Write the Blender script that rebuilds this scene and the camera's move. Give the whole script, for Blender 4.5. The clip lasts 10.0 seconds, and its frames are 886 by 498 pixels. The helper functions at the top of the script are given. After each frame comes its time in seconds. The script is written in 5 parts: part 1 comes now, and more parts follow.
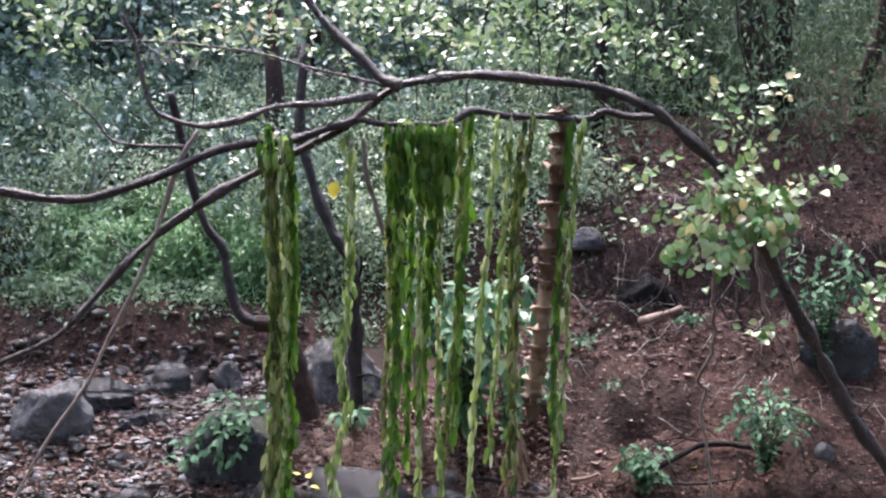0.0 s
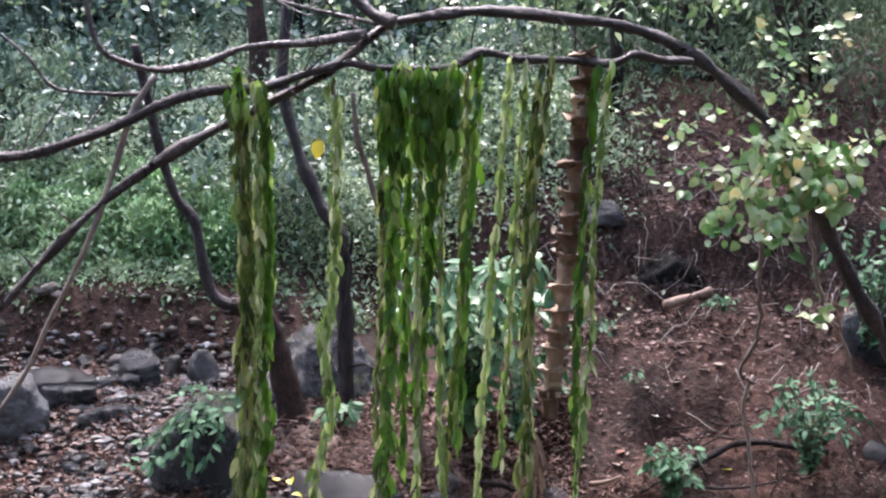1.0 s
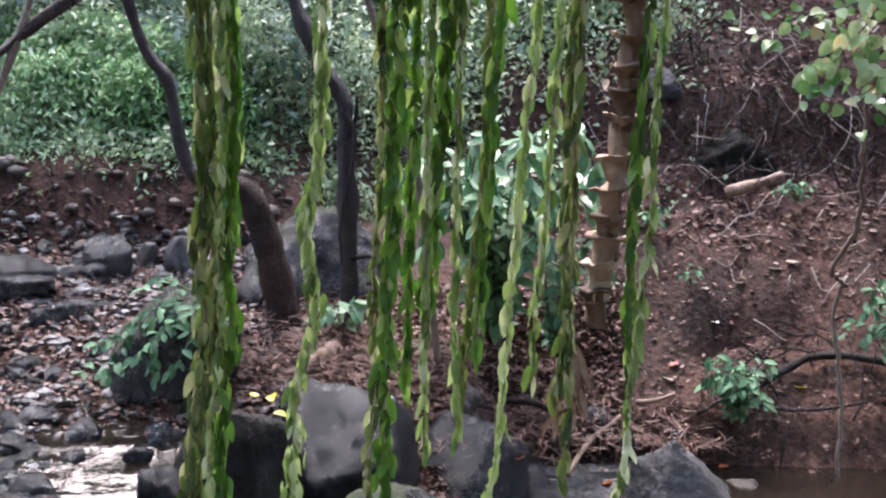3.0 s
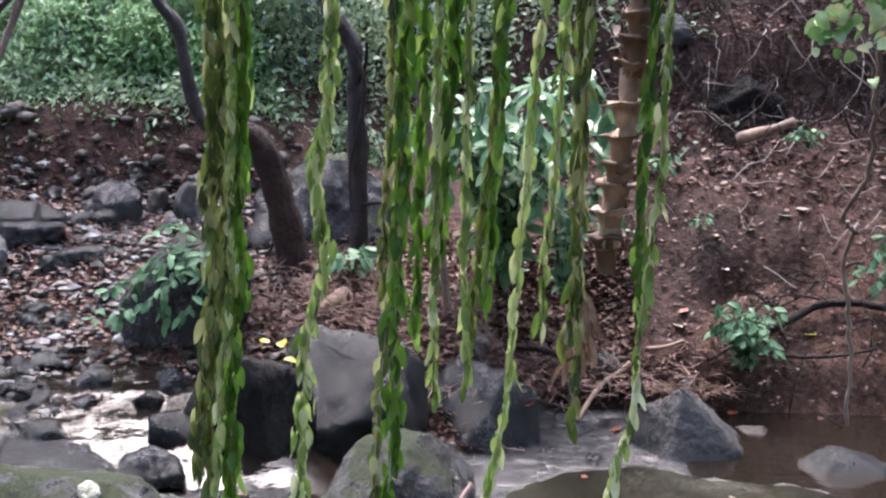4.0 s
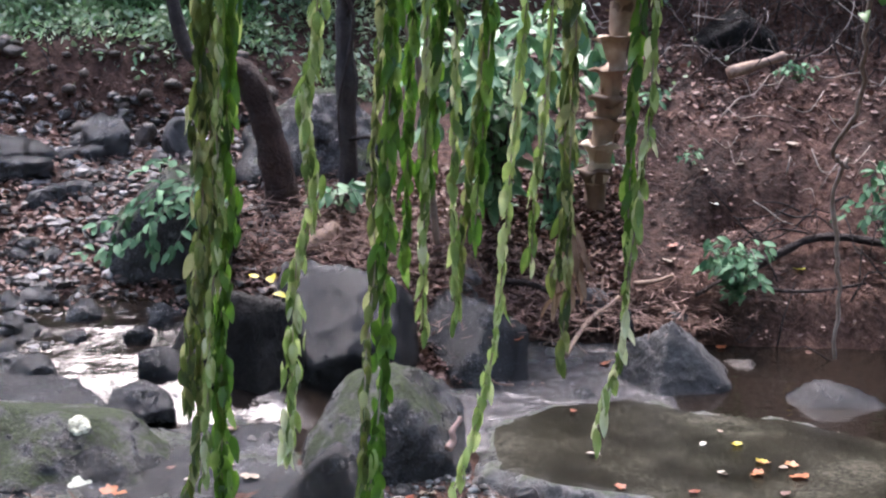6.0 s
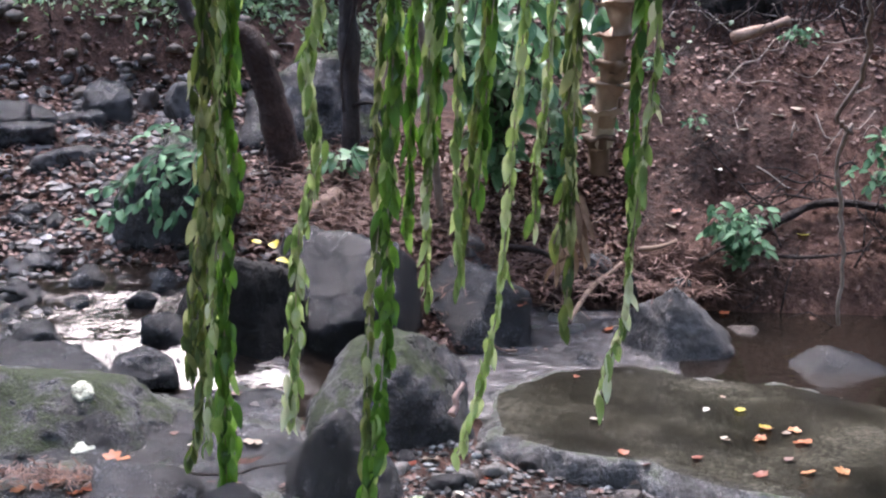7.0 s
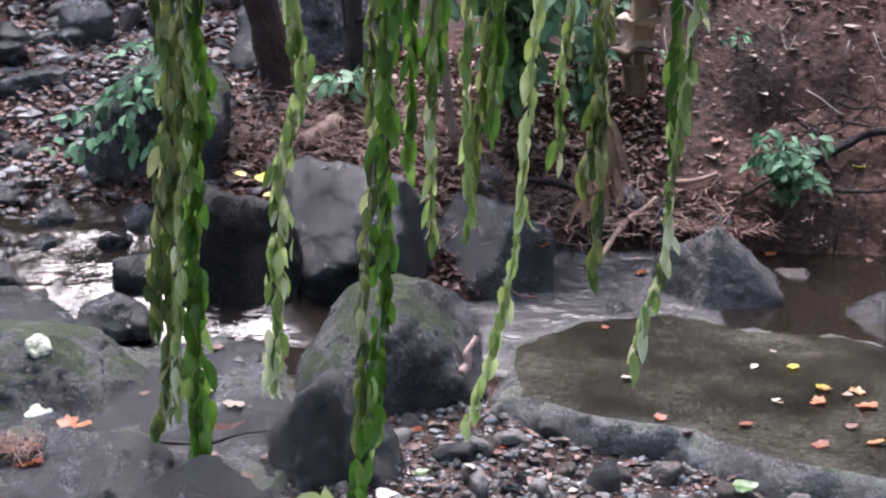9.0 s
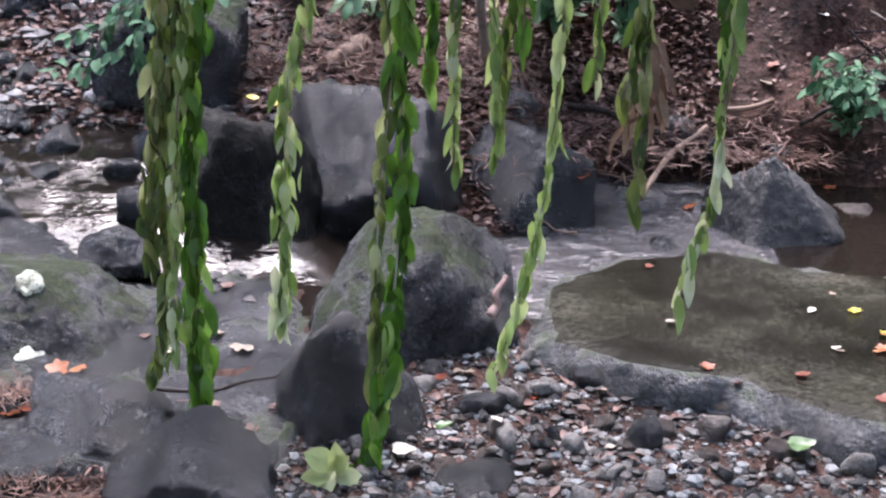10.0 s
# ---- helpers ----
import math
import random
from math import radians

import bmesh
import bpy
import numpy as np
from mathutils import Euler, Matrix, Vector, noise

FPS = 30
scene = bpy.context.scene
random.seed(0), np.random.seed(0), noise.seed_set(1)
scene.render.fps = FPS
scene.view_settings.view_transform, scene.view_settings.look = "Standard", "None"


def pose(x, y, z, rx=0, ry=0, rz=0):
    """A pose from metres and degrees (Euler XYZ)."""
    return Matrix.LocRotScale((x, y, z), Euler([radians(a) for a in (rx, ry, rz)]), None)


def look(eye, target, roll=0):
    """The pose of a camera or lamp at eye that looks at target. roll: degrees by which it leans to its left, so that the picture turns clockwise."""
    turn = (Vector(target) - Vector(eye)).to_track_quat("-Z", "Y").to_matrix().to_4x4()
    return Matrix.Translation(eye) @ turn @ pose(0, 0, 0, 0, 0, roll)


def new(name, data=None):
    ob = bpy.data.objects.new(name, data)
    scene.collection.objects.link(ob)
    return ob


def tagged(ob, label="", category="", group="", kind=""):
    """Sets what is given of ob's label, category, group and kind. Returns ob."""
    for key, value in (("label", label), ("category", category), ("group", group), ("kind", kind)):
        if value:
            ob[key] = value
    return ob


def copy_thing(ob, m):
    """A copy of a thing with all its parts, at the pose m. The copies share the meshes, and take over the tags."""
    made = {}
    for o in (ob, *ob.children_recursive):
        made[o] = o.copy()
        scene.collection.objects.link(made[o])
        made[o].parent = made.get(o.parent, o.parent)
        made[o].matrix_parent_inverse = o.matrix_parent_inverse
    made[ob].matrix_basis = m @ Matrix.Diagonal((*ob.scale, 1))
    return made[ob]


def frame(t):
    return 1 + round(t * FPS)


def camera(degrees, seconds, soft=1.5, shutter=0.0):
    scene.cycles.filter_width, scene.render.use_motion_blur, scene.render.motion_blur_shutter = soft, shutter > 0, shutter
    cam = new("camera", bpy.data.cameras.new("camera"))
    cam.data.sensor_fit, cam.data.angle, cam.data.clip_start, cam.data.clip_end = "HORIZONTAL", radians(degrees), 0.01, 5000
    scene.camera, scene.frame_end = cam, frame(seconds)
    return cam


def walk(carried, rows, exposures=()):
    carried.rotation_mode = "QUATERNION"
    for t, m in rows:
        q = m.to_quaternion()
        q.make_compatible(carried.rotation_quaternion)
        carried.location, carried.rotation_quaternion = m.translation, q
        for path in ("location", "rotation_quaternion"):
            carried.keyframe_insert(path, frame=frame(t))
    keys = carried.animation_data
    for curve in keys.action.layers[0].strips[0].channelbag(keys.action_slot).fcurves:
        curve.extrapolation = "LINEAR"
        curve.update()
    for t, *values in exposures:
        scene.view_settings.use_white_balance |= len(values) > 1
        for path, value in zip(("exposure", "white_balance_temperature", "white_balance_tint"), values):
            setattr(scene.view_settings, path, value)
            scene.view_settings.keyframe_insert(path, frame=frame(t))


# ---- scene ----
cam = camera(30.0, 10.0, soft=2.2)
PATH = [
    (0, (-0.079, -2.599, 2.600), (-0.008, 1.385, 2.245), 0.75),
    (0.5, (-0.067, -2.031, 2.515), (0.009, 1.954, 2.180), 0.70),
    (1, (-0.071, -1.446, 2.410), (0.003, 2.536, 2.030), 0.72),
    (1.5, (-0.063, -0.908, 2.327), (0.007, 3.063, 1.845), 1.41),
    (2, (-0.040, -0.408, 2.257), (0.022, 3.549, 1.677), 1.62),
    (2.5, (-0.001, -0.014, 2.161), (0.031, 3.942, 1.570), 1.51),
    (4, (0.001, -0.002, 2.160), (-0.018, 3.925, 1.400), 1.42),
    (4.5, (0.000, -0.000, 2.160), (-0.008, 3.921, 1.367), 1.58),
    (5, (0.000, 0.000, 2.160), (0.000, 3.913, 1.328), 1.50),
    (5.5, (-0.000, -0.000, 2.160), (0.013, 3.904, 1.288), 1.47),
    (7, (-0.000, 0.015, 2.159), (0.006, 3.889, 1.163), 1.47),
    (7.5, (0.000, 0.020, 2.158), (0.002, 3.886, 1.131), 1.38),
    (8, (0.033, 0.166, 2.107), (0.015, 4.026, 1.057), 0.86),
    (8.5, (0.036, 0.471, 2.041), (0.010, 4.319, 0.947), 1.12),
    (9, (0.043, 0.746, 1.973), (-0.004, 4.576, 0.820), 1.29),
    (9.5, (0.062, 0.930, 1.909), (-0.031, 4.740, 0.694), 1.23),
    (10, (0.097, 1.158, 1.844), (-0.064, 4.934, 0.535), 1.06),
]
walk(cam, [(t, look(eye, target, roll)) for t, eye, target, roll in PATH], [(0.0, 3.14, 6350, 21), (2.5, 3.20, 6300, 19), (5.5, 3.15, 6220, 19), (7.5, 3.08, 6120, 20), (10.0, 3.05, 6050, 20)])

# ---- light ----
world = bpy.data.worlds.new("overcast_sky")
scene.world = world
world.use_nodes = True
wn = world.node_tree.nodes
sky = wn.new("ShaderNodeTexSky")
sky.sky_type, sky.sun_disc = "NISHITA", False
sky.sun_elevation, sky.sun_rotation = radians(59), radians(-15)
sky.air_density, sky.dust_density = 1.0, 3.0
wn["Background"].inputs["Strength"].default_value = 0.15
grey = wn.new("ShaderNodeHueSaturation")
grey.inputs["Saturation"].default_value = 0.95
world.node_tree.links.new(sky.outputs[0], grey.inputs["Color"])
world.node_tree.links.new(grey.outputs[0], wn["Background"].inputs["Color"])
sun = new("sun", bpy.data.lights.new("sun", "SUN"))
sun.data.energy, sun.data.angle, sun.data.color = 0.95, radians(36), (1.0, 0.97, 0.96)
sun.matrix_world = look((-1.5, 5.5, 9.5), (0, 0, 0))

# ---- materials ----


def blank(name):
    m = bpy.data.materials.new(name)
    m.use_nodes = True
    n = m.node_tree.nodes
    return m, n, m.node_tree.links, n["Principled BSDF"]


def node(n, kind, **given):
    made = n.new(kind)
    for key, value in given.items():
        made.inputs[key].default_value = value
    return made


def ramp_node(n, stops):
    r = n.new("ShaderNodeValToRGB")
    while len(r.color_ramp.elements) < len(stops):
        r.color_ramp.elements.new(0.5)
    for e, (at, c) in zip(r.color_ramp.elements, stops):
        e.position, e.color = at, (*c, 1)
    return r


def rough_surface(name, stops, scale=3.0, fine=40.0, rough=(0.4, 0.8), bump=0.4, lump=0.02, moss=None, spec=0.5, drift=0.25, grain=0.55, pits=0.0, island=False):
    """Colour by a coarse and a fine noise, a gloss that varies, relief, and moss on the upper sides if asked."""
    m, n, k, b = blank(name)
    at = n.new("ShaderNodeTexCoord")
    big = node(n, "ShaderNodeTexNoise", Scale=scale, Detail=6.0, Roughness=0.6)
    small = node(n, "ShaderNodeTexNoise", Scale=fine, Detail=5.0, Roughness=0.7)
    info = n.new("ShaderNodeObjectInfo")
    shift = node(n, "ShaderNodeVectorMath")
    shift.operation = "ADD"
    k.new(at.outputs["Object"], shift.inputs[0])
    k.new(info.outputs["Location"], shift.inputs[1])
    for t in (big, small):
        k.new(shift.outputs[0], t.inputs["Vector"])
    mix = node(n, "ShaderNodeMath")
    mix.operation = "MULTIPLY_ADD"
    k.new(small.outputs[0], mix.inputs[0])
    mix.inputs[1].default_value = grain
    half = node(n, "ShaderNodeMath")
    half.operation = "MULTIPLY_ADD"
    k.new(big.outputs[0], half.inputs[0])
    half.inputs[1].default_value, half.inputs[2].default_value = 1.45 - grain, -0.225
    k.new(half.outputs[0], mix.inputs[2])
    vary = node(n, "ShaderNodeMath")
    vary.operation = "MULTIPLY_ADD"
    k.new(n.new("ShaderNodeNewGeometry").outputs["Random Per Island"] if island else info.outputs["Random"], vary.inputs[0])
    vary.inputs[1].default_value = drift
    less = node(n, "ShaderNodeMath")
    less.operation = "SUBTRACT"
    k.new(mix.outputs[0], less.inputs[0])
    less.inputs[1].default_value = drift / 2
    k.new(less.outputs[0], vary.inputs[2])
    col = ramp_node(n, stops)
    k.new(vary.outputs[0], col.inputs[0])
    colour = col.outputs[0]
    gloss = node(n, "ShaderNodeMapRange")
    k.new(big.outputs[0], gloss.inputs["Value"])
    gloss.inputs["From Min"].default_value, gloss.inputs["From Max"].default_value = 0.35, 0.65
    gloss.inputs["To Min"].default_value, gloss.inputs["To Max"].default_value = rough
    rough_out = gloss.outputs[0]
    if moss:
        geo = n.new("ShaderNodeNewGeometry")
        sep = n.new("ShaderNodeSeparateXYZ")
        k.new(geo.outputs["Normal"], sep.inputs[0])
        patch = node(n, "ShaderNodeTexNoise", Scale=4.0, Detail=8.0, Roughness=0.7)
        k.new(shift.outputs[0], patch.inputs["Vector"])
        add = node(n, "ShaderNodeMath")
        add.operation = "MULTIPLY_ADD"
        k.new(sep.outputs["Z"], add.inputs[0])
        add.inputs[1].default_value = 0.30
        k.new(patch.outputs[0], add.inputs[2])
        edge = node(n, "ShaderNodeMapRange")
        edge.inputs["From Min"].default_value, edge.inputs["From Max"].default_value = moss, moss + 0.12
        k.new(add.outputs[0], edge.inputs["Value"])
        green = ramp_node(n, [(0.25, (0.007, 0.011, 0.004)), (0.55, (0.030, 0.046, 0.011)), (0.75, (0.075, 0.105, 0.024))])
        k.new(small.outputs[0], green.inputs[0])
        lay = n.new("ShaderNodeMix")
        lay.data_type = "RGBA"
        k.new(edge.outputs[0], lay.inputs["Factor"])
        k.new(colour, lay.inputs["A"])
        k.new(green.outputs[0], lay.inputs["B"])
        colour = lay.outputs["Result"]
        dull = node(n, "ShaderNodeMix")
        k.new(edge.outputs[0], dull.inputs["Factor"])
        k.new(rough_out, dull.inputs["A"])
        dull.inputs["B"].default_value = 0.85
        rough_out = dull.outputs["Result"]
    k.new(colour, b.inputs["Base Color"])
    k.new(rough_out, b.inputs["Roughness"])
    b.inputs["Specular IOR Level"].default_value = spec
    relief = node(n, "ShaderNodeBump", Strength=bump, Distance=lump)
    k.new(mix.outputs[0], relief.inputs["Height"])
    if pits:
        warp = node(n, "ShaderNodeVectorMath")
        warp.operation = "MULTIPLY_ADD"
        k.new(big.outputs["Color"], warp.inputs[0])
        warp.inputs[1].default_value = (0.45, 0.45, 0.45)
        k.new(shift.outputs[0], warp.inputs[2])
        crack = node(n, "ShaderNodeTexVoronoi", Scale=3.4)
        crack.feature = "DISTANCE_TO_EDGE"
        k.new(warp.outputs[0], crack.inputs["Vector"])
        edge_of = node(n, "ShaderNodeMapRange")
        edge_of.inputs["From Max"].default_value = 0.03
        k.new(crack.outputs["Distance"], edge_of.inputs["Value"])
        grit = node(n, "ShaderNodeTexVoronoi", Scale=110.0)
        k.new(warp.outputs[0], grit.inputs["Vector"])
        deep = node(n, "ShaderNodeMath")
        deep.operation = "MULTIPLY_ADD"
        k.new(grit.outputs["Distance"], deep.inputs[0])
        deep.inputs[1].default_value = 0.45
        k.new(edge_of.outputs[0], deep.inputs[2])
        second = node(n, "ShaderNodeBump", Strength=pits, Distance=0.012)
        k.new(deep.outputs[0], second.inputs["Height"])
        k.new(relief.outputs[0], second.inputs["Normal"])
        relief = second
    k.new(relief.outputs[0], b.inputs["Normal"])
    return m


def leaf_surface(name, stops, rough=0.45, sheer=0.3, island=False, spec=0.5):
    """Leaves: colour by each leaf's own chance, light falling through, soft gloss."""
    m, n, k, b = blank(name)
    if island:
        chance = n.new("ShaderNodeNewGeometry").outputs["Random Per Island"]
    else:
        chance = n.new("ShaderNodeObjectInfo").outputs["Random"]
    at = n.new("ShaderNodeTexCoord")
    blot = node(n, "ShaderNodeTexNoise", Scale=30.0 if not island else 1.6, Detail=5.0)
    k.new(at.outputs["Object"], blot.inputs["Vector"])
    mix = node(n, "ShaderNodeMath")
    mix.operation = "MULTIPLY_ADD"
    k.new(blot.outputs[0], mix.inputs[0])
    mix.inputs[1].default_value = 1.1 if island else 0.5
    sub = node(n, "ShaderNodeMath")
    sub.operation = "MULTIPLY_ADD"
    k.new(chance, sub.inputs[0])
    sub.inputs[1].default_value, sub.inputs[2].default_value = (0.55, -0.33) if island else (0.9, -0.2)
    k.new(sub.outputs[0], mix.inputs[2])
    col = ramp_node(n, stops)
    k.new(mix.outputs[0], col.inputs[0])
    k.new(col.outputs[0], b.inputs["Base Color"])
    b.inputs["Roughness"].default_value = rough
    b.inputs["Specular IOR Level"].default_value = spec
    relief = node(n, "ShaderNodeBump", Strength=0.3, Distance=0.003)
    k.new(blot.outputs[0], relief.inputs["Height"])
    k.new(relief.outputs[0], b.inputs["Normal"])
    if sheer:
        thin = n.new("ShaderNodeBsdfTranslucent")
        k.new(col.outputs[0], thin.inputs["Color"])
        both = n.new("ShaderNodeMixShader")
        both.inputs[0].default_value = sheer
        k.new(b.outputs[0], both.inputs[1])
        k.new(thin.outputs[0], both.inputs[2])
        k.new(both.outputs[0], n["Material Output"].inputs["Surface"])
    return m


STONE = [(0.36, (0.003, 0.003, 0.003)), (0.48, (0.008, 0.0078, 0.0078)), (0.58, (0.022, 0.022, 0.023)), (0.72, (0.095, 0.095, 0.097))]
wet_rock = rough_surface("wet_rock", STONE, 7.0, 75, (0.05, 0.22), 1.0, 0.045, grain=0.6, spec=0.6, pits=0.6, drift=0.1)
dark_rock = rough_surface("dark_rock", [(0.3, (0.0025, 0.0022, 0.0018)), (0.5, (0.0085, 0.0073, 0.006)), (0.7, (0.028, 0.025, 0.021))], 6.0, 50, (0.35, 0.70), 1.0, 0.05, grain=0.6, spec=0.2, pits=0.5, drift=0.1)
mossy_rock = rough_surface("mossy_rock", STONE, 7.0, 75, (0.07, 0.30), 1.0, 0.045, moss=0.66, grain=0.6, spec=0.5, pits=0.5)
pale_rock = rough_surface("pale_rock", [(0.2, (0.016, 0.0155, 0.0155)), (0.5, (0.060, 0.058, 0.057)), (0.8, (0.20, 0.195, 0.19))], 6, 40, (0.22, 0.55), 1.0, 0.07, moss=0.8, spec=0.5, grain=0.55, pits=0.4)
edge_rock = rough_surface("edge_rock", [(0.3, (0.006, 0.006, 0.005)), (0.47, (0.024, 0.024, 0.022)), (0.58, (0.040, 0.041, 0.040)), (0.72, (0.13, 0.133, 0.135))], 4, 60, (0.16, 0.40), 1.0, 0.035, moss=0.74, grain=0.5, spec=0.6, pits=0.3)
brown_rock = rough_surface("brown_rock", [(0.2, (0.015, 0.010, 0.007)), (0.5, (0.055, 0.040, 0.030)), (0.8, (0.13, 0.10, 0.075))], 4, 40, (0.25, 0.6), 0.9, 0.03)
slab_rock = rough_surface("slab_rock", [(0.3, (0.004, 0.0038, 0.0026)), (0.45, (0.013, 0.012, 0.0085)), (0.57, (0.028, 0.0265, 0.0185)), (0.72, (0.07, 0.066, 0.051))], 2.4, 60, (0.10, 0.22), 0.5, 0.006, grain=0.6, spec=0.09, pits=0.12)
ledge_rock = rough_surface("ledge_rock", [(0.34, (0.005, 0.005, 0.0048)), (0.47, (0.017, 0.017, 0.0165)), (0.58, (0.045, 0.045, 0.046)), (0.72, (0.16, 0.16, 0.162))], 5.0, 75, (0.06, 0.26), 1.0, 0.042, moss=0.84, grain=0.55, spec=0.7, pits=0.5)
gravel_stone = rough_surface("gravel_stone", [(0.2, (0.014, 0.013, 0.012)), (0.45, (0.060, 0.056, 0.053)), (0.62, (0.12, 0.105, 0.090)), (0.74, (0.15, 0.165, 0.165)), (0.92, (0.23, 0.225, 0.215))], 9, 60, (0.4, 0.75), 0.6, 0.006, grain=0.4, spec=0.25, drift=0.75, island=True)
bed_stone = rough_surface("bed_stone", [(0.2, (0.010, 0.009, 0.0085)), (0.45, (0.040, 0.035, 0.032)), (0.62, (0.085, 0.073, 0.066)), (0.8, (0.16, 0.155, 0.15)), (0.95, (0.30, 0.285, 0.275))], 7, 50, (0.3, 0.65), 0.8, 0.012, grain=0.45, spec=0.35, drift=0.7, island=True)
earth = rough_surface("earth", [(0.25, (0.006, 0.0032, 0.0024)), (0.43, (0.024, 0.0122, 0.009)), (0.56, (0.058, 0.030, 0.022)), (0.7, (0.115, 0.066, 0.050)), (0.85, (0.19, 0.125, 0.10))], 1.8, 30, (0.55, 0.95), 1.0, 0.05, spec=0.15, grain=0.75)
bark = rough_surface("bark", [(0.2, (0.010, 0.006, 0.005)), (0.46, (0.042, 0.029, 0.024)), (0.64, (0.115, 0.086, 0.074)), (0.88, (0.30, 0.27, 0.25))], 9, 60, (0.25, 0.6), 0.9, 0.04, spec=0.5, grain=0.65, pits=0.5)
dark_bark = rough_surface("dark_bark", [(0.2, (0.004, 0.0026, 0.0025)), (0.5, (0.019, 0.012, 0.0105)), (0.8, (0.062, 0.044, 0.038))], 6, 45, (0.4, 0.8), 1.0, 0.05, spec=0.2)
slick_bark = rough_surface("slick_bark", [(0.2, (0.004, 0.003, 0.003)), (0.5, (0.016, 0.0115, 0.011)), (0.8, (0.06, 0.047, 0.045))], 8, 50, (0.3, 0.6), 0.9, 0.03, spec=0.3, pits=0.4)
red_bark = rough_surface("red_bark", [(0.2, (0.011, 0.006, 0.005)), (0.5, (0.042, 0.023, 0.018)), (0.8, (0.12, 0.072, 0.058))], 6, 45, (0.5, 0.85), 1.0, 0.05, spec=0.2)
vine_bark = rough_surface("vine_bark", [(0.2, (0.09, 0.068, 0.056)), (0.5, (0.22, 0.175, 0.145)), (0.8, (0.38, 0.33, 0.28))], 8, 60, (0.6, 0.9), 0.6, 0.006)
dead_wood = rough_surface("dead_wood", [(0.2, (0.05, 0.03, 0.022)), (0.5, (0.16, 0.10, 0.07)), (0.8, (0.36, 0.25, 0.17))], 6, 60, (0.5, 0.9), 0.6, 0.006)
pink_wood = rough_surface("pink_wood", [(0.2, (0.16, 0.09, 0.075)), (0.5, (0.33, 0.22, 0.19)), (0.8, (0.55, 0.42, 0.37))], 9, 60, (0.5, 0.85), 0.7, 0.01)
lichen = rough_surface("lichen", [(0.34, (0.14, 0.14, 0.10)), (0.44, (0.42, 0.43, 0.32)), (0.6, (0.66, 0.67, 0.53))], 45, 160, (0.8, 0.95), 0.8, 0.006)

garland_looks = {
    "olive": leaf_surface("olive_leaf", [(0.1, (0.034, 0.061, 0.014)), (0.4, (0.082, 0.137, 0.025)), (0.65, (0.162, 0.204, 0.048)), (0.9, (0.324, 0.357, 0.163))], 0.42, 0.3),
    "green": leaf_surface("green_leaf", [(0.1, (0.029, 0.086, 0.011)), (0.4, (0.072, 0.183, 0.016)), (0.7, (0.134, 0.285, 0.030)), (0.95, (0.305, 0.428, 0.122))], 0.36, 0.35),
    "pale": leaf_surface("pale_leaf", [(0.1, (0.076, 0.142, 0.025)), (0.4, (0.210, 0.327, 0.082)), (0.7, (0.382, 0.479, 0.177)), (0.95, (0.534, 0.581, 0.367))], 0.42, 0.3),
    "lime": leaf_surface("lime_leaf", [(0.1, (0.191, 0.306, 0.068)), (0.5, (0.382, 0.520, 0.163)), (0.95, (0.534, 0.612, 0.299))], 0.42, 0.3),
    "brown": leaf_surface("dried_leaf", [(0.1, (0.08, 0.050, 0.034)), (0.45, (0.19, 0.128, 0.088)), (0.75, (0.33, 0.235, 0.165)), (0.97, (0.52, 0.43, 0.33))], 0.7, 0.15, False, 0.3),
}
bush_leaf = leaf_surface("bush_leaf", [(0.1, (0.07, 0.115, 0.055)), (0.5, (0.22, 0.31, 0.17)), (0.9, (0.50, 0.57, 0.40))], 0.36, 0.40, True)
fern_leaf = leaf_surface("fern_leaf", [(0.1, (0.09, 0.20, 0.075)), (0.5, (0.21, 0.375, 0.155)), (0.9, (0.46, 0.55, 0.37))], 0.4, 0.4, True)
forest_leaf = leaf_surface("forest_leaf", [(0.1, (0.028, 0.056, 0.038)), (0.5, (0.11, 0.175, 0.12)), (0.9, (0.32, 0.40, 0.30))], 0.26, 0.3, True)
conifer_leaf = leaf_surface("conifer_leaf", [(0.1, (0.024, 0.048, 0.023)), (0.5, (0.085, 0.135, 0.07)), (0.9, (0.22, 0.29, 0.17))], 0.5, 0.35, True, 0.3)
canopy_leaf = leaf_surface("canopy_leaf", [(0.1, (0.05, 0.10, 0.035)), (0.5, (0.15, 0.23, 0.10)), (0.78, (0.34, 0.39, 0.24)), (0.95, (0.28, 0.17, 0.11))], 0.38, 0.35, True)
heart_leaf = leaf_surface("heart_leaf", [(0.1, (0.07, 0.17, 0.045)), (0.45, (0.20, 0.33, 0.11)), (0.8, (0.38, 0.46, 0.26)), (0.99, (0.44, 0.34, 0.12))], 0.3, 0.4)
glossy_leaf = leaf_surface("glossy_leaf", [(0.1, (0.04, 0.11, 0.045)), (0.5, (0.10, 0.225, 0.10)), (0.9, (0.26, 0.40, 0.23))], 0.42, 0.35, False, 0.35)
shrub_leaf = leaf_surface("shrub_leaf", [(0.1, (0.025, 0.075, 0.035)), (0.5, (0.075, 0.17, 0.085)), (0.9, (0.14, 0.26, 0.14))], 0.6, 0.3, False, 0.2)
litter_leaf = leaf_surface("litter_leaf", [(0.05, (0.028, 0.014, 0.011)), (0.4, (0.095, 0.050, 0.038)), (0.68, (0.16, 0.090, 0.070)), (0.88, (0.26, 0.17, 0.14)), (1.0, (0.38, 0.30, 0.26))], 0.55, 0.1, True, 0.3)
straw_leaf = leaf_surface("straw_leaf", [(0.1, (0.24, 0.19, 0.14)), (0.5, (0.42, 0.37, 0.29)), (0.9, (0.58, 0.55, 0.46))], 0.5, 0.2, False, 0.3)
